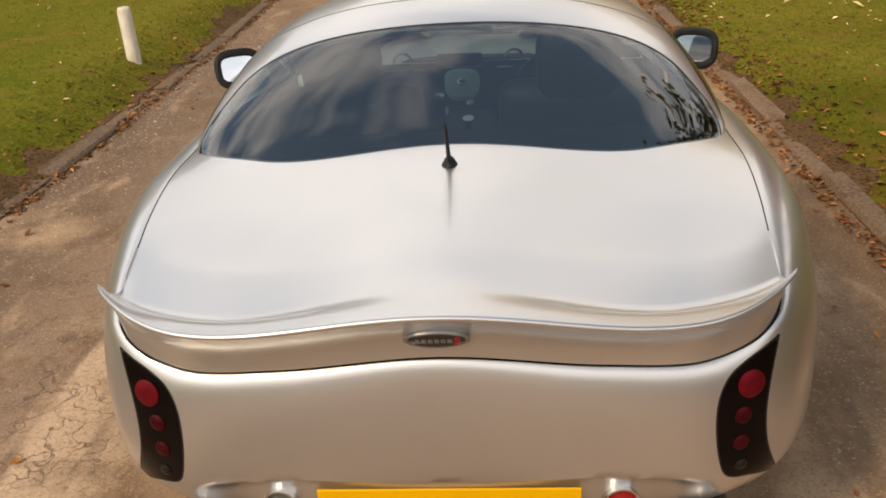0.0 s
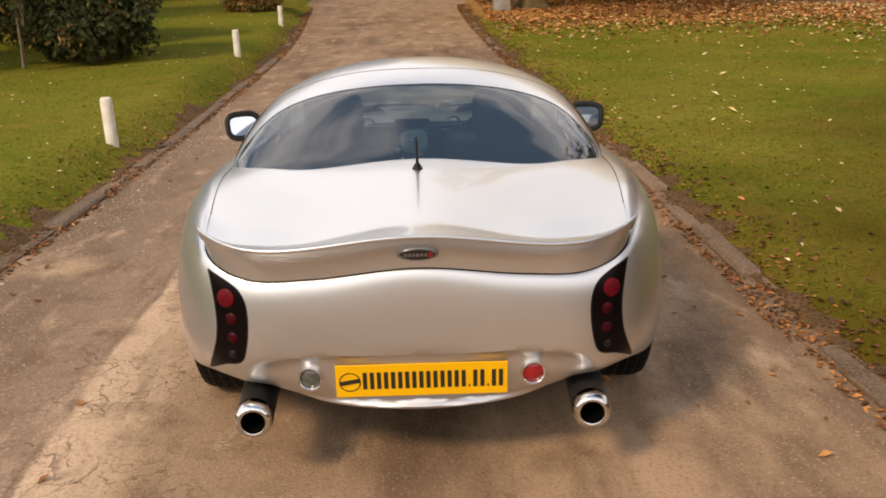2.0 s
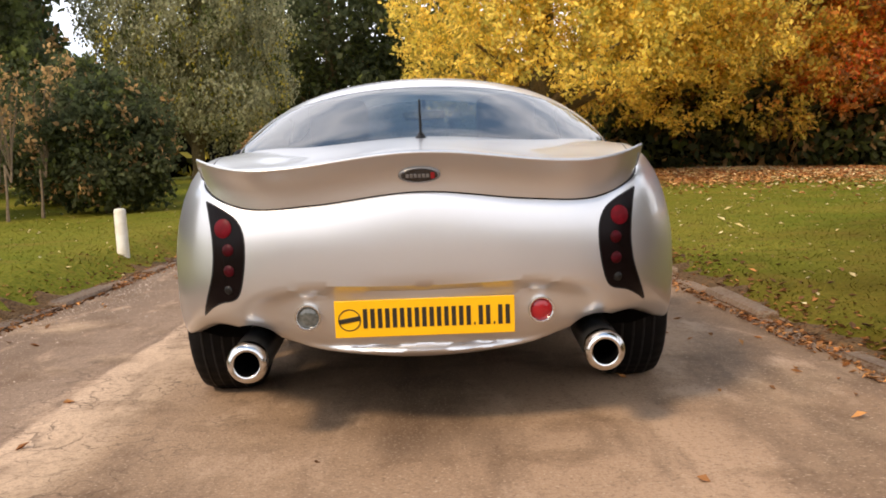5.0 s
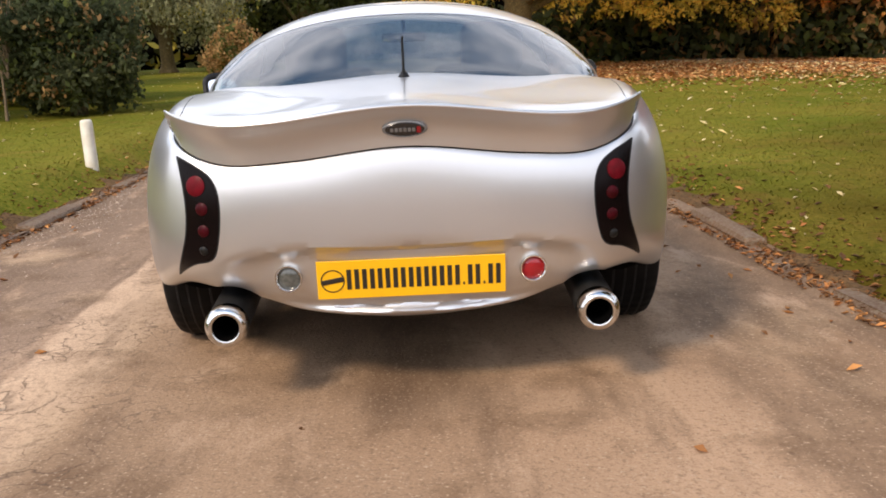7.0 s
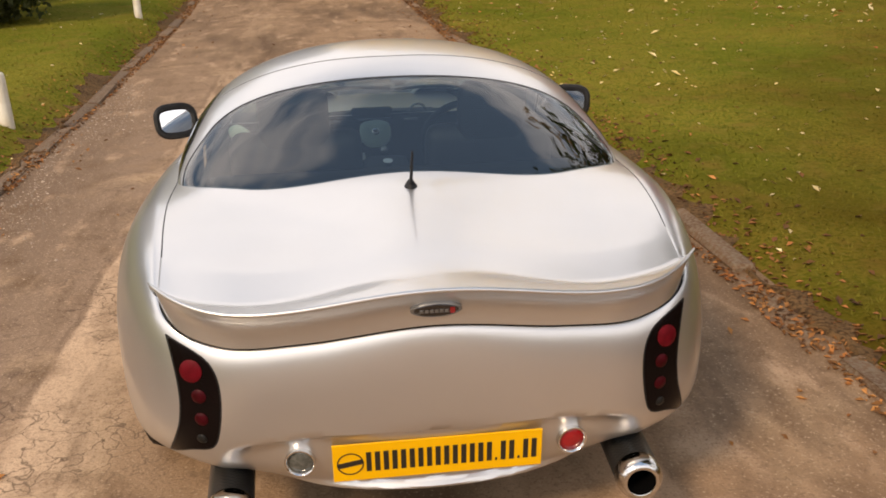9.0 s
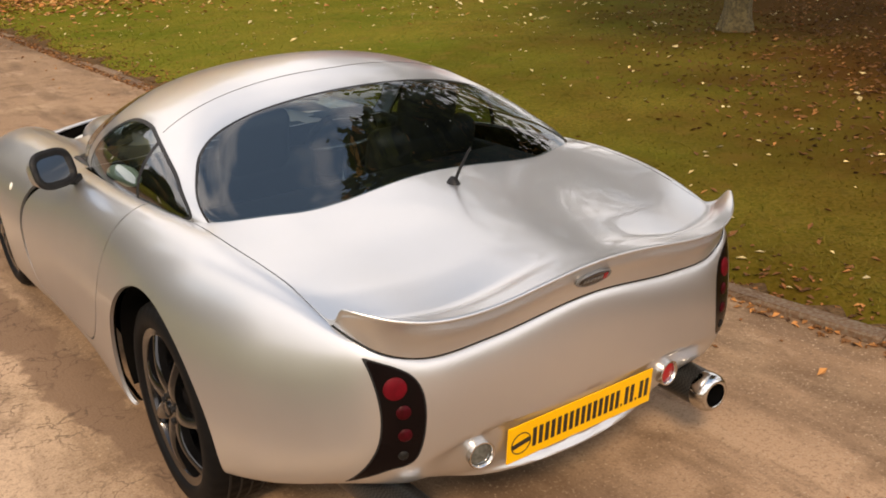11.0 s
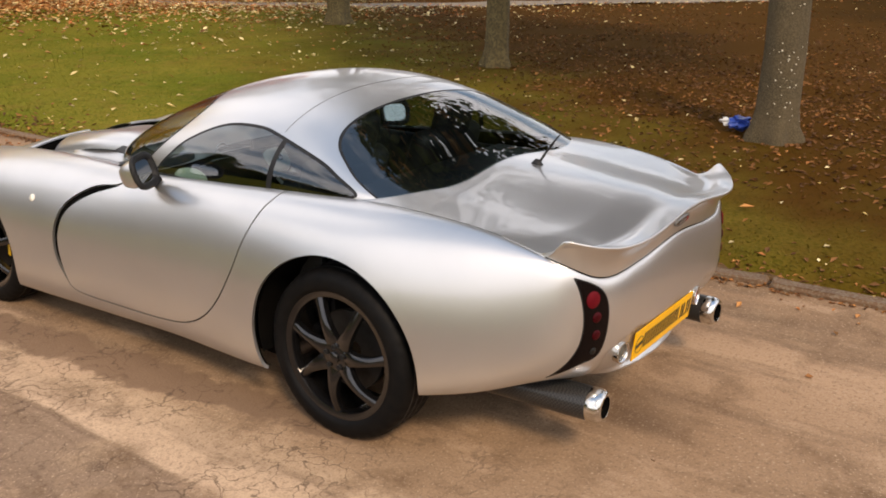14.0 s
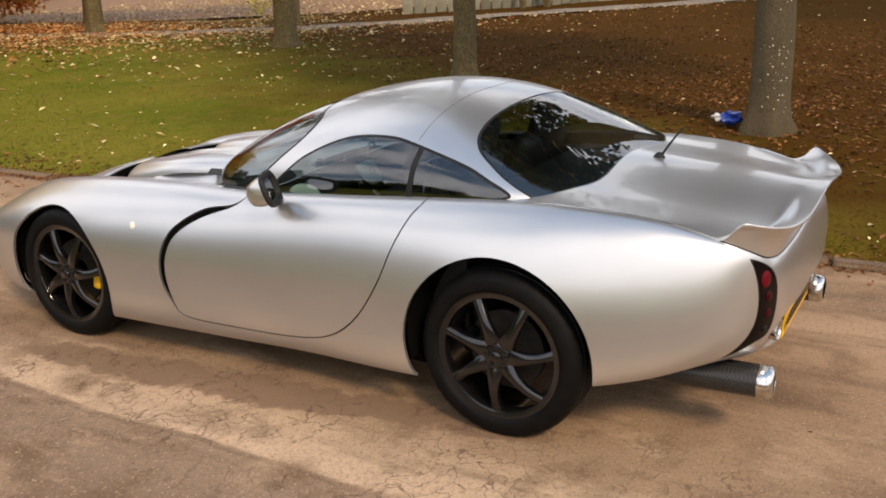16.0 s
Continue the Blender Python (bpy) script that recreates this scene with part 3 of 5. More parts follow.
def facing(p, n):
    return Matrix.Translation(p) @ n.to_track_quat("Z", "Y").to_matrix().to_4x4()



def side(P, f, far=0.45):
    """Keep a side-view outline to the flanks."""
    return np.where(np.abs(P[:, 0]) > far, f, 1.0)


ARCH = ((0.0, .335, .365), (2.300, .305, .350))
DOOR = crom([(1.24, .745), (1.40, .70), (1.535, .615), (1.59, .509), (1.599, .403), (1.565, .303), (1.498, .236), (1.199, .230), (.894, .245), (.72, .287),
             (.585, .385), (.475, .541), (.415, .683), (.365, .79), (.33, .845), (.31, .92), (.7, 1.0), (1.2, .92), (1.20, .80)], 6, closed=True)
LAMP = crom([(.626, .732), (.617, .690), (.609, .633), (.607, .575), (.615, .515), (.634, .460), (.650, .422), (.664, .385), (.660, .386), (.625, .413), (.590, .432), (.550, .441),
             (.527, .462), (.511, .520), (.504, .585), (.508, .637), (.526, .675), (.558, .700), (.592, .718), (.622, .732)], 4, closed=True)

skin = grid_bm(skin_pts, wrap=True)
bmesh.ops.recalc_face_normals(skin, faces=skin.faces[:])
for yc, zc, r in ARCH:
    cut(skin, lambda P: side(P, np.hypot(P[:, 1] - yc, P[:, 2] - zc) - r)).free()
cut(skin, lambda P: np.where(P[:, 1] < -.4, np.sqrt(((np.abs(P[:, 0]) - .512) / .098) ** 2 + ((P[:, 2] - .262) / .102) ** 2) - 1, 1.0)).free()


def door_f(P, grow):
    wide = grow * (1 + 4.6 * sstep(1.2, 1.42, P[:, 1]) * sstep(.25, .4, P[:, 2]))
    return side(P, sd_poly(P[:, 1:], DOOR) - wide)


gap = cut(skin, lambda P: door_f(P, .003))
doors = cut(gap, lambda P: door_f(P, -.003))
gap.free()
lamps = cut(skin, lambda P: np.where(P[:, 1] < -.35, sd_poly(np.stack([np.abs(P[:, 0]), P[:, 2]], -1), LAMP), 1.0))
lamp_in = cut(lamps, lambda P: np.where(P[:, 1] < -.35, sd_poly(np.stack([np.abs(P[:, 0]), P[:, 2]], -1), LAMP) + .004, 1.0))
for bm in (skin, doors):
    thicken(bm, 0.012)
body = part("body", skin, M_PAINT, car, "silver metallic body shell with broad rear haunches")


def keep(bm, sgn):
    bmesh.ops.delete(bm, geom=[f for f in bm.faces if f.calc_center_median().x * sgn < 0], context="FACES")
    return bm


for sgn in (1, -1):
    d = doors.copy()
    part("door", keep(d, sgn), M_PAINT, car, "silver door with a deep curved front edge")
    lf = part("tail_lamp", keep(lamp_in.copy(), sgn), M_SMOKE, car, "tall smoked tail lamp with red lenses")
    part("lamp_seal", keep(lamps.copy(), sgn), M_BLACK, lf)
doors.free(), lamps.free(), lamp_in.free()

# black sheet added just inside the skin, as the shade seen through the shut lines
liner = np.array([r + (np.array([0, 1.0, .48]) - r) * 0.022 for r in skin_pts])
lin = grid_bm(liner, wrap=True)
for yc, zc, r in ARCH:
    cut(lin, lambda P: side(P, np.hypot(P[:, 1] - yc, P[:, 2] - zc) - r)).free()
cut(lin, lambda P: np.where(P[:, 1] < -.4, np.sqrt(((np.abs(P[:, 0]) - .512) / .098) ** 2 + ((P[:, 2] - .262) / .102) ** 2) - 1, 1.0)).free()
part("inner_liner", lin, M_UNDER_SHADE, car)
# floor pan
pan = sill.copy()
pan[:, :2] = pan[:, :2] * .93 + np.array([0, .06])
pan_rows = [np.column_stack([pan[:, :2] * s + np.array([0, 1.2 * (1 - s)]), np.maximum(z, sill[:, 2] * q + .02)]) for s, z, q in ((1, .25, 1), (.97, .20, .96), (.9, .18, .9), (.01, .18, 0))]
pb = grid_bm(np.array(pan_rows), wrap=True)
for yc, zc, r in ARCH:
    cut(pb, lambda P: side(P, np.hypot(P[:, 1] - yc, P[:, 2] - zc) - r, .5)).free()
part("floor_pan", pb, M_UNDER_SHADE, car)
for yc, zc, r in ARCH:
    for sgn in (1, -1):
        a = np.radians(np.linspace(-14, 194, 48))
        rim_x = []
        for t in a:
            y, z = yc + (r + .012) * math.cos(t), zc + (r + .012) * math.sin(t)
            hit = skin_tree.ray_cast(Vector((sgn * 3, y, z)), Vector((-sgn, 0, 0)))[0]
            rim_x.append(max(.5, abs(hit.x) - .034) if hit else .70)
        P = np.array([[(sgn * (.45 + (rx - .45) * q), yc + (r + .004) * math.cos(t), zc + (r + .004) * math.sin(t)) for t, rx in zip(a, rim_x)] for q in np.linspace(0, 1, 6)])
        P2 = np.array([[(sgn * .45, yc + q * (r + .004) * math.cos(t), zc + q * (r + .004) * math.sin(t)) for t in a] for q in (1, .02)])
        part("wheel_well", grid_bm(P), M_UNDER_SHADE, car)
        part("well_wall", grid_bm(P2), M_UNDER_SHADE, car)

# boot lid and spoiler: rows across, from the rear screen back to the lip and down to the shut line
NR = 72
rr = np.linspace(-1, 1, 2 * NR + 1)
ar = np.abs(rr)
top_half = half_line(TOP)
i3, i6 = 3 * SUB, int(6.15 * SUB)
side_path = top_half[i3:i6 + 1][::-1]          # right edge of the lid, front to back
tail_path = top_half[:i3 + 1]                  # shut line across the tail, middle to corner


def along(path, t):
    s = np.r_[0, np.cumsum(np.linalg.norm(np.diff(path, axis=0), axis=1))]
    s /= s[-1]
    return np.array([np.interp(t, s, path[:, k]) for k in range(3)])


def wave(zc, zv, ze):
    """Height across the lid: crown in the middle, valley, rising to the edge."""
    u = .70
    inner = zv + (zc - zv) * (0.5 + 0.5 * np.cos(np.clip(ar / u, 0, 1) * math.pi))
    outer = zv + (ze - zv) * np.clip((ar - u) / (1 - u), 0, 1) ** 2.0
    return np.where(ar < u, inner, outer)


# cabin outline: roof height, half width and belt along the car
ROOF = [(-.28, .862), (-.20, .908), (-.05, .983), (.1, 1.058), (.24, 1.12), (.45, 1.172), (.65, 1.184), (.85, 1.165), (1.05, 1.125), (1.25, 1.06), (1.45, .965), (1.6, .87), (1.72, .78)]
WIDE = [(-.28, .50), (-.16, .625), (-.05, .680), (.1, .705), (.35, .715), (.7, .71), (1.0, .69), (1.2, .665), (1.4, .62), (1.55, .53), (1.65, .40), (1.72, .2)]
BELT = [(-.28, .838), (-.16, .845), (0, .855), (.35, .840), (.8, .808), (1.2, .778), (1.5, .765), (1.72, .75)]


def cabin_z(x, y):
    """Height of the cabin shell over a place, far below where there is none."""
    k = 1 - np.clip(np.abs(x) / spline(WIDE, y), 0, 1) ** 2.2
    return np.where((k > 0) & (y > -.28), spline(BELT, y) + (spline(ROOF, y) - spline(BELT, y)) * k ** (1 / 2.2), -1.0)


lid_rows = []
for t in np.linspace(0, 1, 60):
    E = along(side_path, t)
    yc = .05 + (-.950 - .05) * t
    zc = spline([(0, .922), (.25, .913), (.45, .899), (.75, .871), (.88, .857), (1, .855)], t)
    zv = spline([(0, .900), (.25, .888), (.5, .860), (.75, .824), (.88, .8125), (1, .818)], t)
    lift = .090 * float(sstep(.89, 1.0, t)) ** 1.2
    ze = E[2] + lift
    zv = min(zv, ze) if t > .7 else zv
    xe = E[0] - .003 + .020 * float(sstep(.89, 1.0, t))
    ye = E[1] - .02 * float(sstep(.8, 1, t))
    q = ar ** (2.4 + 2.6 * float(sstep(.4, 1, t)))
    lid_rows.append(np.stack([rr * xe, yc + (ye - yc) * q, wave(zc, zv, ze)], -1))
lip = lid_rows[-1]
tl = np.array([along(tail_path, a) for a in ar]) * np.stack([np.sign(rr), np.ones_like(rr), np.ones_like(rr)], -1)
tl[:, 2] += .004
LIP = [(-.0055 * math.sin(radians(a)), -.0055 * (1 - math.cos(radians(a)))) for a in (0, 35, 70, 105, 140)]
under = lip + np.array([0, *LIP[-1]])
face_rows = []
for s in np.linspace(0, 1, 22):
    p = under + (tl - under) * s
    p[:, 1] += .020 * math.sin(math.pi * s) ** 1.0 * (1 - .3 * s) * (1 - ar ** 8)
    face_rows.append(p)
lid_a = np.array(lid_rows)
lid_bm = grid_bm(lid_a)
bmesh.ops.recalc_face_normals(lid_bm, faces=lid_bm.faces[:])
cut(lid_bm, lambda P: P[:, 2] - cabin_z(P[:, 0], P[:, 1]) + .004).free()
part("boot_lid", lid_bm, M_PAINT, car, "silver wavy boot lid")
sp = np.array([lip + np.array([0, *o]) for o in LIP] + face_rows[1:])
for sgn in (-1, 1):
    edge = np.array([row[-1] for row in lid_rows[43:]])
    base = np.array([along(side_path, t) + [0, 0, .004] for t in np.linspace(0, 1, 60)[43:]])
    wall = np.array([edge + (base - edge) * s for s in [0] * (len(LIP) - 1) + list(np.linspace(0, 1, 22))]) * [sgn, 1, 1]
    for k, (dy, dz) in enumerate(LIP):
        wall[k] = wall[0] + [-sgn * dy * .5, 0, dz]
    sp = np.concatenate([wall[:, :-1], sp], 1) if sgn < 0 else np.concatenate([sp, wall[:, ::-1][:, 1:]], 1)
ends = (len(wall[0]) - 1, sp.shape[1] - len(wall[0]))
near = np.max([np.exp(-((np.arange(sp.shape[1]) - e) / 5.0) ** 2) for e in ends], 0)
hold = (near[None, :] * sstep(2, 7, np.arange(sp.shape[0]))[:, None])[..., None]
for _ in range(10):
    av = sp.copy()
    av[:, 1:-1] = (sp[:, :-2] + sp[:, 2:]) / 2
    sp = sp + (av - sp) * hold
part("spoiler", grid_bm(sp), M_PAINT, car, "silver ducktail spoiler with upswept ends")
lidline = np.vstack([along(side_path, t) for t in np.linspace(0, 1, 60)])
full = np.vstack([lidline, tail_path[::-1][1:], (tail_path * [-1, 1, 1])[1:], (lidline * [-1, 1, 1])[::-1][1:]])
part("lid_seal", tube_bm(full - np.array([0, 0, .0025]), .0026, 6), M_BLACK, car)
flange = [full + (np.array([0, -.35, .80]) - full) * q - np.array([0, 0, .004 + .3 * q]) for q in (0, .02, .05)]
part("lid_gutter", grid_bm(np.array(flange)), M_PAINT, car)

# bonnet between the wings, with a raised middle panel and a slot beside the nose on each side
bon = []
for t in np.linspace(0, 1, 90):
    E = along(top_half[int(8.9 * SUB):], t)
    zc = spline([(1.1, .80), (1.5, .80), (1.8, .785), (2.1, .76), (2.3, .735), (2.6, .665), (2.8, .60), (3.0, .54), (3.22, .48)], E[1])
    r2 = np.linspace(-1, 1, 73)
    dip = -.050 * np.exp(-((np.abs(r2) - .76) / .13) ** 2) * sstep(3.0, 2.6, E[1]) * sstep(1.25, 1.6, E[1])
    hump = sstep(.75, .45, np.abs(r2))
    z = E[2] + (zc - E[2]) * hump + dip
    z -= .085 * float(sstep(2.02, 2.2, E[1]) * sstep(2.425, 2.405, E[1])) * sstep(.12, .20, np.abs(r2 * E[0])) * sstep(.56, .47, np.abs(r2 * E[0]))
    bon.append(np.stack([r2 * E[0], np.full_like(r2, E[1]), z], -1))
part("bonnet", grid_bm(np.array(bon)), M_PAINT, car, "silver bonnet with raised middle panel")
for sgn in (1, -1):
    P = []
    for s in np.linspace(0, 1, 26):
        y = 1.62 + (2.365 - 1.62) * s
        crest = float(spline([(1.6, .838), (1.84, .832), (2.05, .803), (2.2, .775), (2.28, .752), (2.33, .715), (2.365, .655)], y))
        low = float(spline([(1.6, .775), (2.0, .735), (2.2, .66), (2.365, .59)], y))
        q = np.linspace(0, math.pi, 15)
        wd = .155 * (.55 + .45 * math.sin(math.pi * min(1, .15 + s * .75)))
        P.append(np.stack([sgn * (.30 + wd * np.cos(q)), np.full_like(q, y), low + (crest - low) * np.sin(q) ** .8], -1))
    P.append(P[-1] * [1, 1, .0] + [0, .012, 0] + np.stack([np.zeros(15), np.zeros(15), .655 + (P[-1][:, 2] - .655) * .35], -1))
    part("bonnet_blister", grid_bm(np.array(P)), M_PAINT, car, "rounded silver bonnet blister")
    # the front panel ends in a raised lip over a dark rearward slot
    lipx = np.linspace(.13, .515, 16)
    lipz = .739 - .045 * (lipx - .13) / .385 - .012 * ((lipx - .32) / .19) ** 2 + .006
    fin = [[(sgn * x, 2.402 + .03 * d, z - d) for x, z in zip(lipx, lipz)] for d in (0, .05, .11)]
    part("bonnet_vent", grid_bm(np.array(fin)), M_UNDER_SHADE, car, "black rearward bonnet slot")
    panel = [[(sgn * x, 2.397 + .44 * q, z + (.575 - z) * q ** 1.5) for x, z in zip(lipx, lipz)] for q in np.linspace(0, 1, 10)]
    part("vent_panel", grid_bm(np.array(panel)), M_PAINT, car)
    part("vent_lip", tube_bm([(sgn * x, 2.395, z) for x, z in zip(lipx, lipz)], .007, 8), M_PAINT, car)

# cabin: roof shell cut into screens, windows and pillars
G = []
for y in np.linspace(-.28, 1.72, 160):
    a = np.radians(np.linspace(0, 180, 121))
    w, zb, zr = spline(WIDE, y), spline(BELT, y), spline(ROOF, y)
    c, s = np.cos(a), np.sin(a)
    G.append(np.stack([w * np.sign(c) * np.abs(c) ** (2 / 2.2), np.full_like(a, y), zb + (zr - zb) * np.abs(s) ** (2 / 2.2)], -1))
shell = grid_bm(np.array(G))
bmesh.ops.recalc_face_normals(shell, faces=shell.faces[:])
SIDEWIN = crom([(1.13, .775), (1.02, .905), (.90, .98), (.75, 1.032), (.58, 1.044), (.45, 1.028), (.22, .972), (.11, .930), (.005, .878), (.10, .852), (.4, .822), (.8, .796)], 6, closed=True)
REAR = [(.80, -.20), (.84, -.12), (.88, -.048), (.93, .055), (.965, .118), (1.005, .185), (1.045, .228), (1.085, .246), (1.12, .248), (1.2, .25)]


def f_rear(P):
    return P[:, 1] - spline(REAR, P[:, 2])


def f_side(P):
    return np.where(np.abs(P[:, 0]) > .40, sd_poly(P[:, 1:], SIDEWIN), 1.0)


def f_front(P):
    return -(P[:, 1] + 1.13 * (P[:, 2] - .848) - 1.305 - .05 * (1 - np.clip(np.abs(P[:, 0]) / .45, 0, 1) ** 2) + .125 * sstep(.30, .62, np.abs(P[:, 0])))


panes = []
for f, w in ((f_rear, .010), (f_side, .009), (f_front, .012)):
    win = cut(shell, f)
    glass_bm = cut(win, lambda P: f(P) + w)
    panes.append((glass_bm, win))
side_glass = panes[1][0]
quarter = cut(side_glass, lambda P: P[:, 1] - (.435 - .08 * (P[:, 2] - .82)))
pillar = cut(quarter, lambda P: -(P[:, 1] - (.410 - .08 * (P[:, 2] - .82))))
line = []
for x in np.linspace(-.60, .60, 49):
    y = .405 + .05 * abs(x)
    line.append((x, y, float(spline(BELT, y) + (spline(ROOF, y) - spline(BELT, y)) * (1 - abs(x / spline(WIDE, y)) ** 2.2) ** (1 / 2.2))))
part("roof_seam", tube_bm(line, .0016, 6), M_SEAM, car)
roof = part("roof", thicken(shell, .010), M_PAINT, car, "silver domed roof panel")
part("rear_screen", panes[0][0], M_GLASS, car, "large curved tinted rear screen")
part("rear_screen_seal", panes[0][1], M_BLACK, car)
part("windscreen", panes[2][0], M_GLASS, car, "raked tinted windscreen")
part("windscreen_seal", panes[2][1], M_BLACK, car)
for sgn in (1, -1):
    part("door_window", keep(side_glass.copy(), sgn), M_GLASS, car, "frameless tinted door window")
    part("quarter_window", keep(quarter.copy(), sgn), M_GLASS, car, "tapered tinted quarter window")
    part("window_seal", keep(panes[1][1].copy(), sgn), M_BLACK, car)
    part("window_pillar", keep(pillar.copy(), sgn), M_BLACK, car)
for b in (side_glass, quarter, panes[1][1], pillar):
    b.free()

# wheels
def wheel(x, y, r, sgn, front):
    """Tyre, seven curved spokes, hub and brake; the wheel's axis lies along x, its face outward."""
    w = part("wheel", lathe_bm([(.066, -.03), (.064, -.012), (.056, -.003), (.040, .000), (.0, .000)], 28), M_RIM, car, "dark anthracite seven-spoke alloy wheel")
    w.matrix_world = pose(x, y, r - .004, 0, 90 * sgn, 0)
    W = .21
    tyre_bm = bmesh.new()
    lathe_bm([(.232, -W), (r - .03, -W - .004), (r - .010, -W + .012), (r, -W + .04), (r + .001, -W / 2), (r, -.035), (r - .010, -.008), (r - .032, .004),
                           (.262, .007), (.250, .002), (.240, -.012)], 168, bm=tyre_bm)
    for v in tyre_bm.verts:
        rv = math.hypot(v.co.x, v.co.y)
        if rv > r - .012 and int(round(math.atan2(v.co.y, v.co.x) / (2 * math.pi) * 168)) % 4 == 0:
            v.co.x, v.co.y = v.co.x * (rv - .0025) / rv, v.co.y * (rv - .0025) / rv
    part("tyre", tyre_bm, M_TYRE, w)
    tread = bmesh.new()
    for off in (-.16, -.12, -.085, -.05):
        tread = lathe_bm([(r + .0005, off - .004), (r + .0022, off - .003), (r + .0022, off + .003), (r + .0005, off + .004)], 60, bm=tread)
    part("tread_groove", tread, M_BLACK, w)
    part("rim", lathe_bm([(.222, -W), (.214, -.05), (.212, -.03), (.220, -.012), (.232, -.008), (.243, -.006), (.245, -.012), (.240, -.02), (.232, -.05), (.232, -W)], 72), M_RIM, w)
    for k in range(7):
        bm = bmesh.new()
        rings = []
        for s in np.linspace(0, 1, 11):
            rad = .045 + (.222 - .045) * s
            a = .10 * s ** 1.6 * -sgn
            wd = .0135 + .022 * (1 - s) ** 2.4 + .007 * s ** 4
            h = -.004 + .016 * math.sin(math.pi * s ** .9) - .010 * s
            tw = []
            for dx, dz in ((-1, -.030), (-1, -.006), (-.62, .0), (0, .003), (.62, .0), (1, -.006), (1, -.030)):
                tw.append(bm.verts.new((rad * math.cos(a) - dx * wd * math.sin(a), rad * math.sin(a) + dx * wd * math.cos(a), h + dz)))
            rings.append(tw)
        for p, q in zip(rings, rings[1:]):
            for i in range(7):
                bm.faces.new((p[i], p[(i + 1) % 7], q[(i + 1) % 7], q[i]))
        bm.faces.new(rings[0]), bm.faces.new(rings[-1][::-1])
        bmesh.ops.recalc_face_normals(bm, faces=bm.faces[:])
        bm.transform(Matrix.Rotation(2 * math.pi * k / 7 + .3, 4, "Z"))
        part("spoke", bm, M_RIM, w)
    for k in range(5):
        a = 2 * math.pi * k / 5
        part("wheel_bolt", lathe_bm([(.010, -.002), (.010, .007), (.007, .008), (.007, .004), (0, .004)], 10, Matrix.Translation((.040 * math.cos(a), .040 * math.sin(a), 0))), M_BLACK, w)
    part("hub_cap", lathe_bm([(.022, -.002), (.022, .007), (.018, .010), (0, .011)], 24), M_RIM, w)
    part("brake_disc", lathe_bm([(.05, -.095), (.05, -.085), (.150, -.085), (.152, -.088), (.152, -.105), (.05, -.105)], 48), M_DISC, w)
    cal = box_bm((.045, .10, .05), Matrix.Translation((.14, 0, -.075)), .015, 3)
    cal.transform(Matrix.Rotation(radians(-100 if sgn < 0 else -80) if front else radians(80), 4, "Z"))
    part("brake_caliper", cal, M_CALIPER if front else M_UNDER_SHADE, w)
    return w


for sgn in (1, -1):
    wheel(sgn * .842, 0.0, .322, sgn, False)
    wheel(sgn * .848, 2.298, .318, sgn, True)


# things projected on the tail and flanks
lamp_parts = [o for o in car.children if o.name.startswith("tail_lamp")]
for sgn, lamp in zip((1, -1), lamp_parts):
    for x, z, r, m, nm, lb in ((.570, .652, .028, M_REDMID, "round_lens", "red brake lens"), (.557, .590, .018, M_REDDK, "round_lens", "dark red lens"),
                               (.557, .530, .017, M_REDDK, "round_lens", "dark red lens"), (.562, .474, .013, M_DIMLENS, "round_lens", "dim clear lens")):
        p, nrm = on_tail(sgn * x, z, .0005)
        part(nm, lathe_bm([(r, -.001), (r, .001), (r * .8, .0035), (r * .4, .005), (0, .0055)], 24, facing(p, nrm)), m, lamp, lb)
    p, nrm = Vector((sgn * .338, -.8685, .386)), Vector((sgn * .10, -1, -.04)).normalized()
    red = sgn > 0
    ob = part("fog_lamp" if red else "reversing_lamp", lathe_bm([(.036, -.03), (.0385, .002), (.0375, .005), (.034, .005), (.0300, .001), (.0295, -.005)], 32, facing(p, nrm)), M_CHROME, car,
              "round chrome-ringed red fog lamp" if red else "round chrome-ringed clear reversing lamp")
    part("lens", lathe_bm([(.0298, -.005), (.022, -.001), (.012, .001), (0, .0015)], 28, facing(p, nrm)), M_RED if red else M_CLEAR, ob)

# plate with plain bars for its writing
plate = part("number_plate", box_bm((.52, .006, .111), Matrix.Translation((0, -.8735, .378)) @ Matrix.Rotation(radians(7), 4, "X"), .002, 2), M_YELLOW, car, "yellow rear plate with black bars", flat=True)
PM = Matrix.Translation((0, -.8735, .378)) @ Matrix.Rotation(radians(7), 4, "X")
x0 = -.178
for wd in [.0125] * 15 + [.005] + [.0125] * 2 + [.005] + [.0125] * 2:
    tall = .058 if wd > .01 else .008
    part("lettering_bar", box_bm((wd, .0015, tall), PM @ Matrix.Translation((x0 + wd / 2, -.0036, .001 - (.058 - tall) / 2))), M_INK, plate, flat=True)
    x0 += wd + .0088
emblem = bmesh.new()
lathe_bm([(.033, 0), (.033, .001), (.030, .001), (.030, 0)], 36, PM @ Matrix.Translation((-.217, -.0034, -.002)) @ Matrix.Rotation(radians(90), 4, "X"), emblem)
part("emblem_ring", emblem, M_INK, plate)
part("emblem_bar", box_bm((.062, .0015, .014), PM @ Matrix.Translation((-.217, -.0036, -.002)) @ Matrix.Rotation(radians(-10), 4, "Y"), .002), M_INK, plate, flat=True)

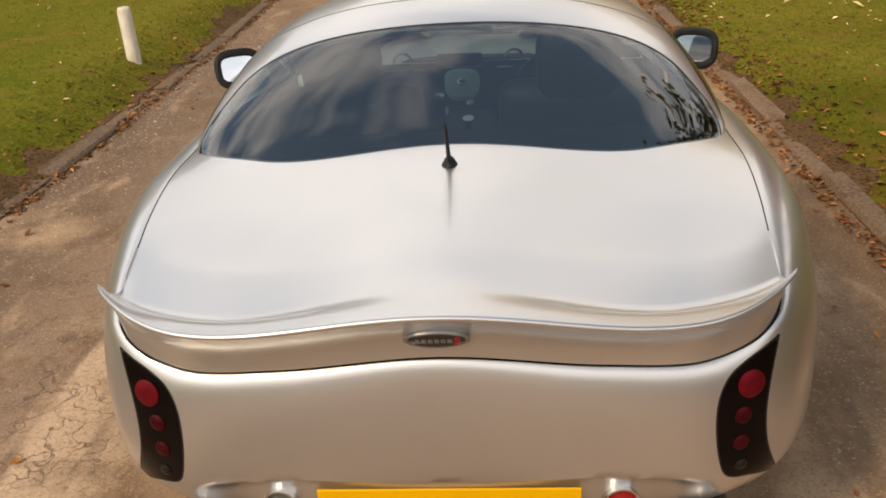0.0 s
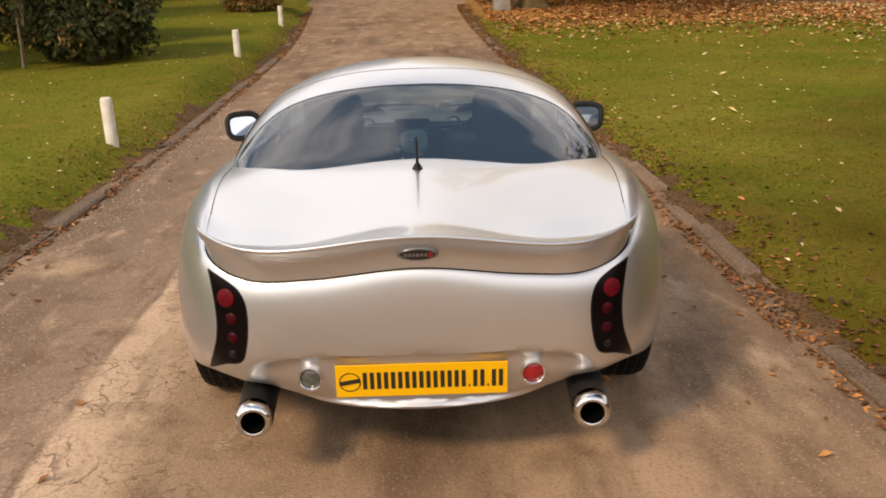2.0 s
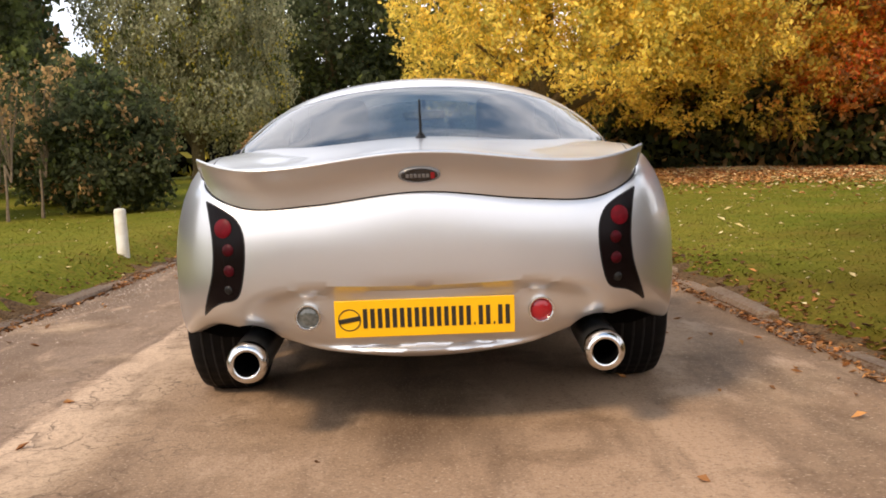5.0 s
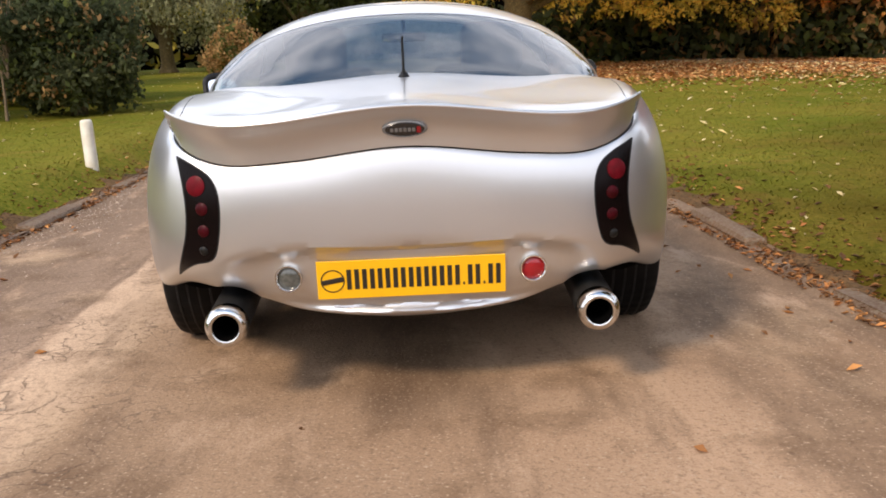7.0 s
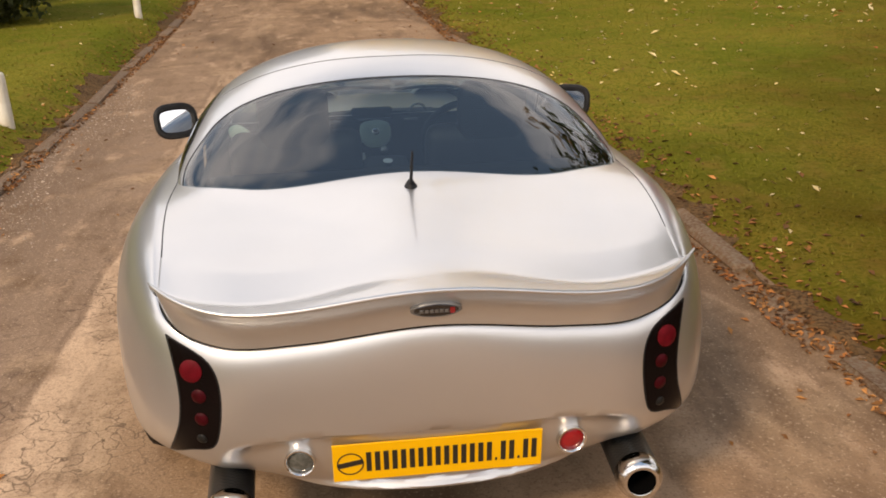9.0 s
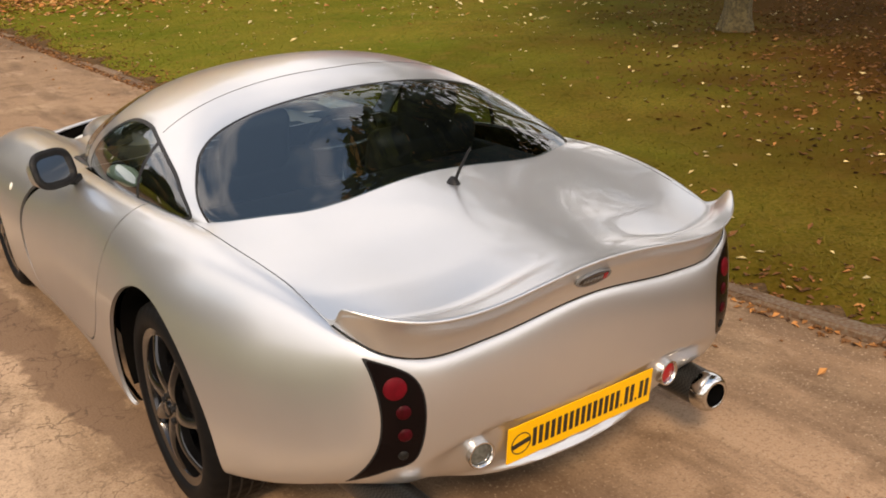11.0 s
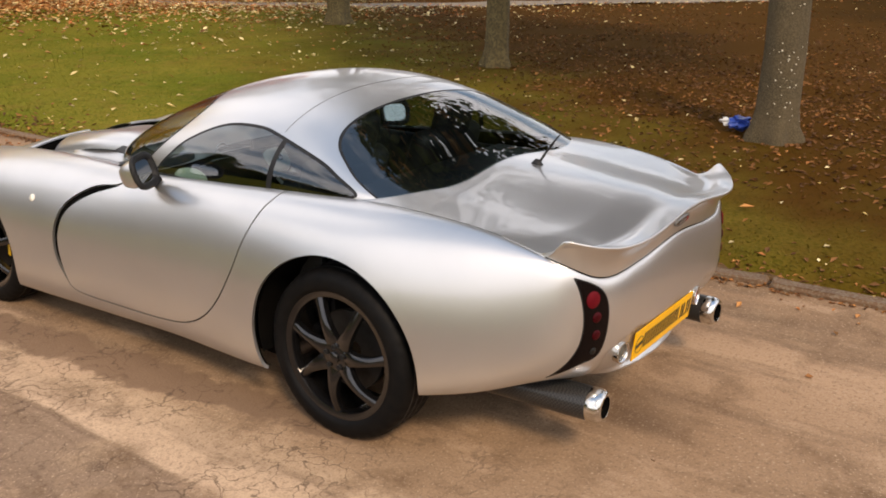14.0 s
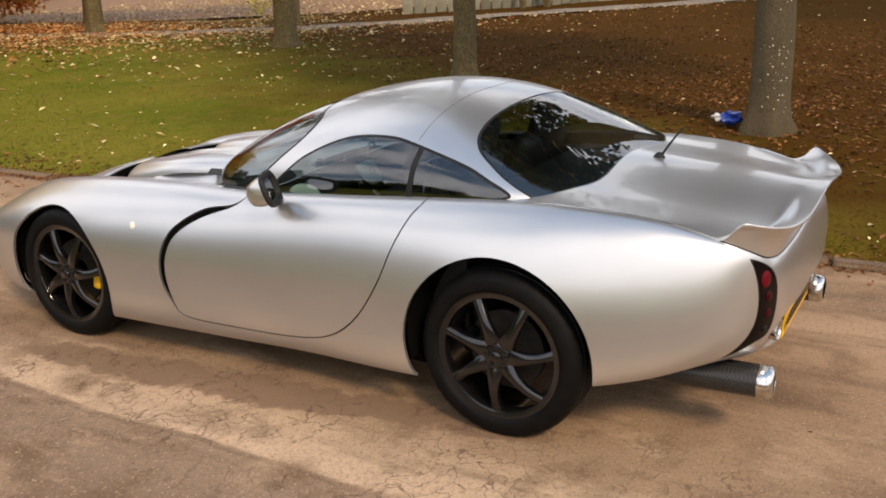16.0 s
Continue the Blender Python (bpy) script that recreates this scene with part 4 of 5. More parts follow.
# badge on the spoiler face
B = Matrix.Translation((0, -.909, .787)) @ Matrix.Rotation(radians(116), 4, "X")
oval = lathe_bm([(.060, -.004), (.060, .003), (.056, .005), (.052, .004)], 40)
oval.transform(B @ Matrix.Diagonal((1, .40, 1, 1)))
badge = part("badge", oval, M_BADGEBAR, car, "black oval badge with a thin grey rim")
oval = lathe_bm([(.053, .003), (.050, .005), (0, .006)], 40)
oval.transform(B @ Matrix.Diagonal((1, .38, 1, 1)))
part("badge_field", oval, M_BADGE, badge)
for k in range(6):
    part("badge_bar", box_bm((.0085, .011, .001), B @ Matrix.Translation((-.034 + k * .0115, 0, .0065)), .0004, 1), M_BADGEBAR, badge)
part("badge_accent", box_bm((.012, .018, .001), B @ Matrix.Translation((.037, 0, .0055)), .002), M_RED, badge)

# aerial
part("aerial", tube_bm([(0, -.322, .912), (0, -.345, .950), (0, -.385, 1.005), (0, -.405, 1.030)], [.0055, .0048, .0040, .0030], 10), M_BLACK, car, "short black roof aerial on the lid")
ab = lathe_bm([(.024, -.006), (.024, .002), (.019, .012), (.011, .026), (.006, .032), (0, .034)], 24)
ab.transform(Matrix.Translation((0, -.312, .893)) @ Matrix.Diagonal((1, 1.35, 1, 1)))
part("aerial_base", ab, M_BLACK, car)

# exhausts
for sgn in (1, -1):
    m = Matrix.Translation((sgn * .515, -.905, .262)) @ Matrix.Rotation(radians(90), 4, "X") @ Matrix.Rotation(radians(sgn * -3), 4, "Y")
    can = part("exhaust", lathe_bm([(.030, -.55), (.058, -.50), (.0585, -.49), (.0585, -.056), (.054, -.054)], 40, m), M_CARBON, car, "carbon-fibre exhaust with polished steel tip")
    part("tip", lathe_bm([(.0585, -.056), (.0600, -.052)] + [(.041 + .0190 * math.cos(t), -.034 + .032 * math.sin(t)) for t in np.radians(np.linspace(0, 90, 12))] + [(.0375, -.004), (.036, -.02), (.036, -.08)], 56, m), M_CHROME, can, "polished rounded steel tip")
    part("pipe_bore", lathe_bm([(.0357, -.006), (.0357, -.25), (0, -.25)], 28, m), M_UNDER_SHADE, can)

# door mirrors
for sgn in (1, -1):
    c = Vector((-.838, .990, .850)) if sgn < 0 else Vector((.802, 1.03, .848))
    hs = bmesh.new()
    prof = [(0, 0.115), (.45, .110), (.75, .090), (.93, .055), (1.0, .015), (1.0, 0)]
    ringn = 32
    rings = []
    for k, d in prof:
        rings.append([hs.verts.new(c + Vector((.088 * k * np.sign(math.cos(t)) * abs(math.cos(t)) ** .62, d, .060 * k * np.sign(math.sin(t)) * abs(math.sin(t)) ** .62)))
                      for t in (2 * math.pi * i / ringn for i in range(ringn))] if k else [hs.verts.new(c + Vector((0, d, 0)))])
    for a, b in zip(rings, rings[1:]):
        for i in range(ringn):
            q = list(dict.fromkeys([a[i % len(a)], a[(i + 1) % len(a)], b[(i + 1) % len(b)], b[i % len(b)]]))
            hs.faces.new(q)
    bmesh.ops.recalc_face_normals(hs, faces=hs.faces[:])
    mir = part("door_mirror", hs, M_PAINT, car, "silver door mirror with black rim")
    loop = [c + Vector((.088 * np.sign(math.cos(t)) * abs(math.cos(t)) ** .62, -.004, .060 * np.sign(math.sin(t)) * abs(math.sin(t)) ** .62)) for t in np.linspace(0, 2 * math.pi, 40, endpoint=False)]
    part("mirror_rim", tube_bm(loop, .015, 8, closed=True), M_BLACK, mir)
    g = bmesh.new()
    g.faces.new([g.verts.new(Vector((c.x + (p.x - c.x) * .95, p.y + .002, c.z + (p.z - c.z) * .95))) for p in loop])
    part("mirror_glass", g, M_MIRROR, mir, flat=True)
    part("mirror_stalk", tube_bm([c + Vector((-sgn * .04, .04, -.035)), c + Vector((-sgn * .075, .03, -.055)), c + Vector((-sgn * .12, .02, -.065))], [.022, .019, .024], 12), M_BLACK, mir)
    mir.matrix_world = Matrix.Translation(c) @ Matrix.Rotation(radians(25 * -sgn), 4, "Z") @ Matrix.Rotation(radians(-19 if sgn < 0 else -12), 4, "X") @ Matrix.Diagonal((.87, .8, .98, 1)) @ Matrix.Translation(-c)
    p, nrm = on_side(sgn, 1.775, .62, .0)
    part("side_repeater", lathe_bm([(.017, -.002), (.016, .003), (.009, .006), (0, .007)], 20, facing(p, nrm)), M_AMBER, car, "small white side repeater lamp")

# cabin inside
part("cabin_floor", box_bm((1.30, 1.75, .03), Matrix.Translation((0, .72, .30)), .01), M_LEATHER, car)
part("parcel_shelf", box_bm((1.22, .34, .03), Matrix.Translation((0, .08, .80)), .012), M_LEATHER, car)
part("rear_bulkhead", box_bm((1.26, .03, .52), Matrix.Translation((0, .22, .55)) @ Matrix.Rotation(radians(-8), 4, "X"), .01), M_LEATHER, car)
for sgn in (1, -1):
    part("inner_door", box_bm((.03, 1.2, .46), Matrix.Translation((sgn * .66, .80, .56)), .012), M_LEATHER, car)
    seat = part("seat", box_bm((.44, .50, .14), Matrix.Translation((sgn * .34, .72, .42)), .05, 4), M_LEATHER, car, "black leather bucket seat")
    part("backrest", box_bm((.46, .11, .56), Matrix.Translation((sgn * .34, .43, .66)) @ Matrix.Rotation(radians(18), 4, "X"), .05, 4), M_LEATHER, seat)
    hd = box_bm((.24, .09, .27), Matrix.Translation((sgn * .34, .33, .955)) @ Matrix.Rotation(radians(16), 4, "X"), .044, 5)
    part("headrest", hd, M_LEATHER, seat)
dash = []
for x in np.linspace(-.64, .64, 33):
    dash.append([(x, 1.08 + .05 * math.cos(x * 2.2), .50), (x, 1.10, .66), (x, 1.13, .76), (x, 1.19, .798 + .012 * math.cos(x * 5)), (x, 1.30, .80), (x, 1.50, .77)])
part("dashboard", grid_bm(np.array(dash)), M_LEATHER, car)
pod = bmesh.new()
prings = []
for k, h in ((1, 0), (.98, .012), (.88, .019), (.45, .022)):
    prings.append([pod.verts.new((.066 * k * np.sign(math.cos(t)) * abs(math.cos(t)) ** .7 * (1 + .14 * math.sin(t)), .062 * k * np.sign(math.sin(t)) * abs(math.sin(t)) ** .7, h)) for t in np.linspace(0, 2 * math.pi, 36, endpoint=False)])
for a, b in zip(prings, prings[1:]):
    for i in range(36):
        pod.faces.new((a[i], a[(i + 1) % 36], b[(i + 1) % 36], b[i]))
pod.faces.new(prings[-1])
pod.transform(Matrix.Translation((-.03, 1.075, .735)) @ Matrix.Rotation(radians(52), 4, "X") @ Matrix.Diagonal((1, 1.0, 1, 1)))
cons = part("centre_console", box_bm((.20, .60, .22), Matrix.Translation((0, .74, .50)) @ Matrix.Rotation(radians(12), 4, "X"), .04, 4), M_LEATHER, car)
podob = part("instrument_pod", pod, M_CREAM, car, "cream oval centre instrument pod")
knob = lathe_bm([(.014, 0), (.016, .01), (.010, .016), (0, .017)], 20)
knob.transform(Matrix.Translation((-.03, 1.062, .748)) @ Matrix.Rotation(radians(52), 4, "X"))
part("pod_dial", knob, M_ALU, podob)
for dx, dz in ((-.022, -.028), (.020, -.030)):
    kb = lathe_bm([(.012, 0), (.012, .008), (0, .009)], 16)
    kb.transform(Matrix.Translation((-.03 + dx, 1.055, .735 + dz)) @ Matrix.Rotation(radians(60), 4, "X"))
    part("pod_switch", kb, M_CREAM, podob)
kb = lathe_bm([(.017, 0), (.017, .006), (.013, .008), (0, .006)], 20)
kb.transform(Matrix.Translation((-.115, 1.07, .700)) @ Matrix.Rotation(radians(75), 4, "X"))
part("round_vent", kb, M_ALU, car)
part("white_lever", tube_bm([(-.088, 1.02, .668), (-.082, .985, .640), (-.076, .955, .612)], [.007, .010, .008], 10), M_AMBER, car)
part("gear_knob", lathe_bm([(0, -.017), (.012, -.012), (.017, 0), (.012, .012), (0, .017)], 16, Matrix.Translation((.0, 1.0, .685))), M_ALU, car)
part("dash_piping", tube_bm([(-.60, 1.10, .752), (-.50, 1.115, .770), (-.40, 1.13, .779), (-.36, 1.135, .781)], .004, 6), M_ALU, car)
trim = lathe_bm([(1, 0), (.96, .010), (.7, .016), (0, .018)], 36)
ta, tb = Vector((-.105, .081, .045)).normalized(), Vector((.25, -.15, 1)).normalized()
tb = (tb - ta * tb.dot(ta)).normalized()
tm = Matrix((ta * .068, tb * .042, ta.cross(tb) * (1 if ta.cross(tb).x < 0 else -1))).transposed().to_4x4()
trim.transform(Matrix.Translation((-.585, 1.02, .768)) @ tm)
bmesh.ops.recalc_face_normals(trim, faces=trim.faces[:])
part("door_trim_panel", trim, M_CREAM, car, "cream oval trim panel inside the door")
part("gear_lever", tube_bm([(0, .78, .60), (0, .77, .66), (0, .76, .70)], [.008, .008, .020], 12), M_ALU, car)
for x in (-.26, .165):
    v = tube_bm([(x + .034 * math.cos(t), 1.19, .803 + .034 * math.sin(t)) for t in np.linspace(0, math.pi, 14)], .005, 8)
    part("dash_vent", v, M_ALU, car)
for x, w in ((-.30, .12), (-.20, .05), (.13, .06)):
    part("dash_strip", box_bm((w, .008, .010), Matrix.Translation((x, 1.15, .778)), .002), M_ALU, car)
part("radio", box_bm((.17, .02, .052), Matrix.Translation((-.04, 1.145, .812)), .006), M_BLACK, car)
part("radio_trim", tube_bm([(-.125, 1.13, .79), (-.125, 1.13, .835), (-.115, 1.13, .79), (.045, 1.13, .79), (.045, 1.13, .835)], .004, 6), M_ALU, car)
swh = tube_bm([(.34 + .17 * math.cos(t), 1.0 - .06 * math.sin(t), .72 + .16 * math.sin(t)) for t in np.linspace(0, 2 * math.pi, 40, endpoint=False)], .015, 10, closed=True)
sw = part("steering_wheel", swh, M_LEATHER, car, "black leather steering wheel")
for a in (0.1, 3.04, 4.71):
    part("wheel_spoke", tube_bm([(.34, .97, .72), (.34 + .17 * math.cos(a), .95 - .06 * math.sin(a), .72 + .16 * math.sin(a))], .010, 8), M_ALU, sw)
rv = part("rear_view_mirror", box_bm((.20, .03, .040), Matrix.Translation((0, .98, 1.045)), .014, 3), M_BLACK, car)
part("mirror_glass", box_bm((.186, .002, .029), Matrix.Translation((0, .9635, 1.045))), M_MIRROR, rv, flat=True)
part("mirror_stem", tube_bm([(0, .99, 1.06), (0, 1.03, 1.12)], .008, 8), M_BLACK, rv)
# scuttle and wipers
sc = []
for x in np.linspace(-.53, .53, 25):
    y0 = 1.72 - .55 * (x / .66) ** 2 * .55
    sc.append([(x, y0 - .12, .785), (x, y0, .79), (x, y0 + .10, .792)])
part("scuttle", grid_bm(np.array(sc)), M_BLACK, car)
for x0, x1 in ((-.42, .08), (.1, .5)):
    pts = [(x, 1.68 - .3 * (x / .66) ** 2 - .02, .815 + .02 * math.sin((x - x0) * 6)) for x in np.linspace(x0, x1, 10)]
    part("wiper", tube_bm(pts, .008, 6), M_BLACK, car)


# ---------- kerbs, posts ----------
def kerb_run(name, edge, sgn, y0, y1):
    kerb = thing(name, "worn low stone kerb half buried in soil", "kerb", kind="structure")
    rnd = random.Random(5 + sgn)
    meshes = []
    for k in range(5):
        bm = box_bm((.12, .88, .16), None, .022, 2)
        for v in bm.verts:
            v.co += Vector((rnd.uniform(-.008, .008), rnd.uniform(-.008, .008), rnd.uniform(-.012, .008)))
        me = bpy.data.meshes.new("kerb_stone")
        bm.to_mesh(me)
        bm.free()
        me.materials.append(M_KERB)
        meshes.append(me)
    y = y0
    while y < y1:
        x, x2 = float(edge(y)), float(edge(y + .9))
        ob = link("kerb_stone", rnd.choice(meshes), kerb)
        ob.matrix_world = pose((x + x2) / 2 + sgn * .03 + rnd.uniform(-.03, .03), y + .45, float(ground_z(x, y)) - .062 + rnd.uniform(-.03, .012), rnd.uniform(-1, 1), rnd.uniform(-3, 3) - sgn * 5,
                               math.degrees(math.atan2(x - x2, .9)))
        y += .905


M_SOIL = mat("leafy_soil", (.115, .066, .030), .95, second=(.17, .095, .042), scale=5, fine=(.06, .034, .016), fine_scale=50, bump=.8, bump_scale=50, spec=.1)


def soil_run(name, edge, sgn, seed):
    """A ragged strip of bare leafy soil between kerb and grass."""
    rnd = np.random.RandomState(seed)
    ys = np.arange(-8, 22, .12)
    inner = edge(ys) + sgn * (.02 + .03 * rnd.normal(size=len(ys)))
    width = .16 + .10 * np.sin(ys * 1.9 + seed) * np.sin(ys * .7) + .05 * rnd.normal(size=len(ys))
    P = []
    for u in (0, .33, .66, 1):
        x = inner + sgn * np.maximum(.05, width) * u
        hump = .012 * math.sin(math.pi * min(u + .15, 1)) - .012 * (u == 1) - .03 * (u == 0)
        P.append(np.stack([x, ys, np.maximum(land_z(x, ys), ground_z(x, ys) - .012) + hump + .006], -1))
    tagged(part(name, grid_bm(np.array(P)), M_SOIL, None), "bare leafy soil along the kerb", "soil", kind="structure")


soil_run("trim_soil_1", edge_r, 1, 3)
soil_run("trim_soil_2", edge_l, -1, 4)
kerb_run("kerb_1", edge_r, 1, -8, 22)
kerb_run("kerb_2", edge_l, -1, -4, 20)

post_bm = lathe_bm([(.052, -.15), (.053, 0), (.052, .36), (.048, .392), (.038, .404), (0, .407)], 24)
post_me = bpy.data.meshes.new("post")
post_bm.to_mesh(post_me)
post_bm.free()
smooth(post_me)
post_me.materials.append(M_POST)
for x, y, tilt in ((-2.71, 4.65, -1.5), (-2.88, 11.35, -1), (-3.05, 17.2, 0)):
    ob = tagged(new("post", post_me), "short round white-painted timber post on the verge", "post", "posts along the lane")
    ob.matrix_world = pose(x, y, float(land_z(x, y)) - .0, 0, tilt, 0)
box = thing("utility_cabinet", "grey-white roadside utility cabinet", "cabinet", at=(0, 0, 0))
bz = float(land_z(1.95, 20.6))
M_CAB = mat("grey_cabinet", (.34, .33, .30), .6, second=(.26, .25, .22), scale=6)
part("cabinet_body", box_bm((.42, .3, .66), Matrix.Translation((1.95, 20.6, bz + .34)), .03), M_CAB, box)
part("cabinet_top", box_bm((.46, .35, .05), Matrix.Translation((1.95, 20.6, bz + .69)), .02), M_CAB, box)


# near edge of the far lane that rounds the lawn
FAR_EDGE = crom([(4.5, 33, 0), (7.6, 24.6, 0), (9.2, 21.4, 0), (10.6, 18.8, 0), (12.0, 16.5, 0), (14.0, 14.2, 0), (16.9, 11.8, 0), (19.6, 10.3, 0), (22.6, 8.0, 0), (26, 5.8, 0), (34, 1.5, 0)], 12)


# ---------- trees ----------
def leaf_cloud(name, blobs, count, size, rnd, droop=0.3, shell=0.55):
    """Many small leaves in uneven clumps; blobs are (centre, radii)."""
    vol = np.array([b[1][0] * b[1][1] * b[1][2] for b in blobs]) ** .67
    pick = rnd.choice(len(blobs), count, p=vol / vol.sum())
    d = rnd.normal(size=(count, 3))
    d /= np.linalg.norm(d, axis=1)[:, None]
    r = rnd.uniform(shell, 1.05, count) ** .6
    C, R = np.array([b[0] for b in blobs]), np.array([b[1] for b in blobs])
    # leaves sit in small sprays round twig ends
    twigs = C[pick] + d * r[:, None] * R[pick]
    twigs = twigs[:max(count // 14, 1)]
    P = twigs[rnd.randint(0, len(twigs), count)] + rnd.normal(size=(count, 3)) * np.array([1.0, 1.0, .7 + droop * .8]) * size * 1.5
    P[:, 2] -= droop * size * rnd.uniform(0, 2, count)
    a = rnd.normal(size=(count, 3))
    a[:, 2] -= droop
    a /= np.linalg.norm(a, axis=1)[:, None]
    b = np.cross(a, rnd.normal(size=(count, 3)))
    b /= np.linalg.norm(b, axis=1)[:, None]
    s = size * rnd.uniform(.6, 1.35, count)[:, None]
    verts = np.stack([P - a * s, P + b * s * .55, P + a * s, P - b * s * .55], 1).reshape(-1, 3)
    faces = np.arange(count * 4).reshape(-1, 4)
    return fast_mesh(name, verts, faces)


def tree(label, x, y, height, crown_r, crown_base, colors, trunk_r=.25, bark=None, leaves=7000, size=.16, seed=1, limbs=7, droop=.3, category="tree", lean=0.0, blobs_n=16, name="tree", shift=0.0):
    rnd = np.random.RandomState(seed)
    z0 = float(land_z(x, y))
    t = thing(name, label, category, at=(x, y, z0))
    bm = tube_bm([(0, 0, -.2), (0, 0, .05), (0, 0, .14), (0.01, 0, .28), (0.01, 0, .8), (lean * .3, .02, height * .25), (lean * .6, -.03, height * .5), (lean, .02, height * .8)],
                 [trunk_r * 1.5, trunk_r * 1.32, trunk_r * 1.14, trunk_r * 1.05, trunk_r * 1.0, trunk_r * .95, trunk_r * .65, trunk_r * .2], 28)
    for v in bm.verts:
        ang, low = math.atan2(v.co.y, v.co.x), max(0.0, 1 - max(v.co.z, 0) / .5)
        rib = .035 * math.sin(7 * ang + seed) + .22 * low * low * math.sin(5 * ang + 1.7 * seed)
        v.co.x, v.co.y = v.co.x * (1 + rib), v.co.y * (1 + rib)
        v.co += Vector((math.sin(v.co.z * 5 + v.co.y * 9), math.cos(v.co.z * 4), 0)) * trunk_r * .06
    part("trunk", bm, bark or M_BARK, t)
    blobs = []
    lb = bmesh.new()
    for k in range(blobs_n):
        a = 2.4 * k + rnd.uniform(0, .6)
        u = (k + .5) / blobs_n
        zc = crown_base + (height - crown_base) * (.12 + .78 * u)
        rad = crown_r * math.sqrt(max(.05, 1 - (2 * u - .75) ** 2 * .8)) * rnd.uniform(.45, .8)
        c = (rad * math.cos(a) + lean * u + shift, rad * math.sin(a), zc)
        br = crown_r * rnd.uniform(.34, .52)
        blobs.append((c, (br, br, br * rnd.uniform(.6, .95))))
        if k < limbs:
            zs = crown_base + (zc - crown_base) * .3
            tube_bm([(lean * .4, 0, max(zs - .5, .4)), (c[0] * .5, c[1] * .5, (zs + zc) / 2), c], [trunk_r * .4, trunk_r * .25, trunk_r * .08], 7, bm=lb)
    part("branch_frame", lb, bark or M_BARK, t)
    for i, (m, share) in enumerate(colors):
        me = leaf_cloud("crown", blobs, int(leaves * share), size, rnd, droop)
        link("crown", me, t, m)
    return t


def leaf_mat(name, a, b):
    m = mat(name, a, .75, second=b, scale=.6, spread=(.35, .65), island=.45, spec=.2)
    n, l = m.node_tree.nodes, m.node_tree.links
    p = n["Principled BSDF"]
    tr, mx = n.new("ShaderNodeBsdfTranslucent"), n.new("ShaderNodeMixShader")
    mx.inputs[0].default_value = .58
    l.new(p.inputs["Base Color"].links[0].from_socket, tr.inputs["Color"])
    l.new(p.outputs[0], mx.inputs[1]), l.new(tr.outputs[0], mx.inputs[2])
    l.new(mx.outputs[0], n["Material Output"].inputs["Surface"])
    return m


L_GOLD = leaf_mat("golden_leaves", (.97, .76, .17), (.86, .63, .13))
L_OLIVE = leaf_mat("olive_leaves", (.56, .50, .11), (.68, .55, .11))
L_SAGE = leaf_mat("sage_leaves", (.43, .42, .25), (.33, .33, .18))
L_DARK = leaf_mat("dark_leaves", (.072, .090, .040), (.105, .115, .050))
L_GREEN = leaf_mat("green_leaves", (.14, .165, .045), (.10, .12, .034))
L_ORANGE = leaf_mat("orange_leaves", (.96, .52, .14), (.88, .45, .12))
L_RED = leaf_mat("red_leaves", (.85, .18, .06), (.74, .22, .06))
L_BROWN = leaf_mat("brown_leaves", (.52, .32, .13), (.40, .24, .10))

tree("tall maple in golden autumn leaf", 2.8, 21.3, 9.5, 5.2, 1.7, ((L_GOLD, .66), (L_OLIVE, .34)), .36, leaves=105000, size=.068, seed=3, blobs_n=30, lean=.4, shift=1.3)
tree("golden maple behind the hedge", 9.0, 26, 9, 4.4, .6, ((L_GOLD, .55), (L_ORANGE, .15), (L_OLIVE, .30)), .3, leaves=62000, size=.08, seed=8, blobs_n=22)
tree("maple turning orange and brown", 13.8, 25, 8.5, 3.6, .5, ((L_ORANGE, .52), (L_RED, .16), (L_BROWN, .26), (L_OLIVE, .06)), .28, leaves=90000, size=.08, seed=5, blobs_n=18)
tree("bright red autumn maple tree", 15.5, 21.4, 7.5, 3.0, 2.6, ((L_RED, .75), (L_ORANGE, .25)), .25, leaves=26000, size=.09, seed=6)
tree("weeping silver-green pear tree", -7.6, 27, 9.5, 3.2, .9, ((L_SAGE, .84), (L_OLIVE, .08), (L_GREEN, .08)), .20, leaves=110000, size=.062, seed=11, droop=1.6, blobs_n=34)
tree("tall dark conifer behind the lane", -5.9, 52.5, 19, 5.2, .6, ((L_DARK, .75), (L_GREEN, .25)), .4, leaves=26000, size=.22, seed=12, blobs_n=22)
tree("dark green yew by the bend", 0.5, 55.5, 10, 5.5, .4, ((L_DARK, .4), (L_GREEN, .6)), .4, leaves=14000, size=.2, seed=13, blobs_n=20)
tree("dark evergreen tree beside the verge", -14.2, 24, 10, 3.6, .6, ((L_DARK, .55), (L_BROWN, .15), (L_GREEN, .3)), .35, leaves=18000, size=.16, seed=14, blobs_n=22)
tree("low russet shrub beside the lane", -4.3, 20.6, 1.25, .75, .05, ((L_BROWN, .7), (L_GREEN, .3)), .05, leaves=9000, size=.05, seed=27, category="shrub", name="shrub", blobs_n=14)
tree("tall dark evergreen at the wood edge", -21, 36, 14, 5, 1, ((L_DARK, .8), (L_GREEN, .2)), .4, leaves=13000, size=.3, seed=15, blobs_n=20)
tree("tall dark evergreen at the wood edge", 14, 40, 11, 7, 1, ((L_DARK, .5), (L_OLIVE, .5)), .4, leaves=13000, size=.3, seed=16, blobs_n=20)
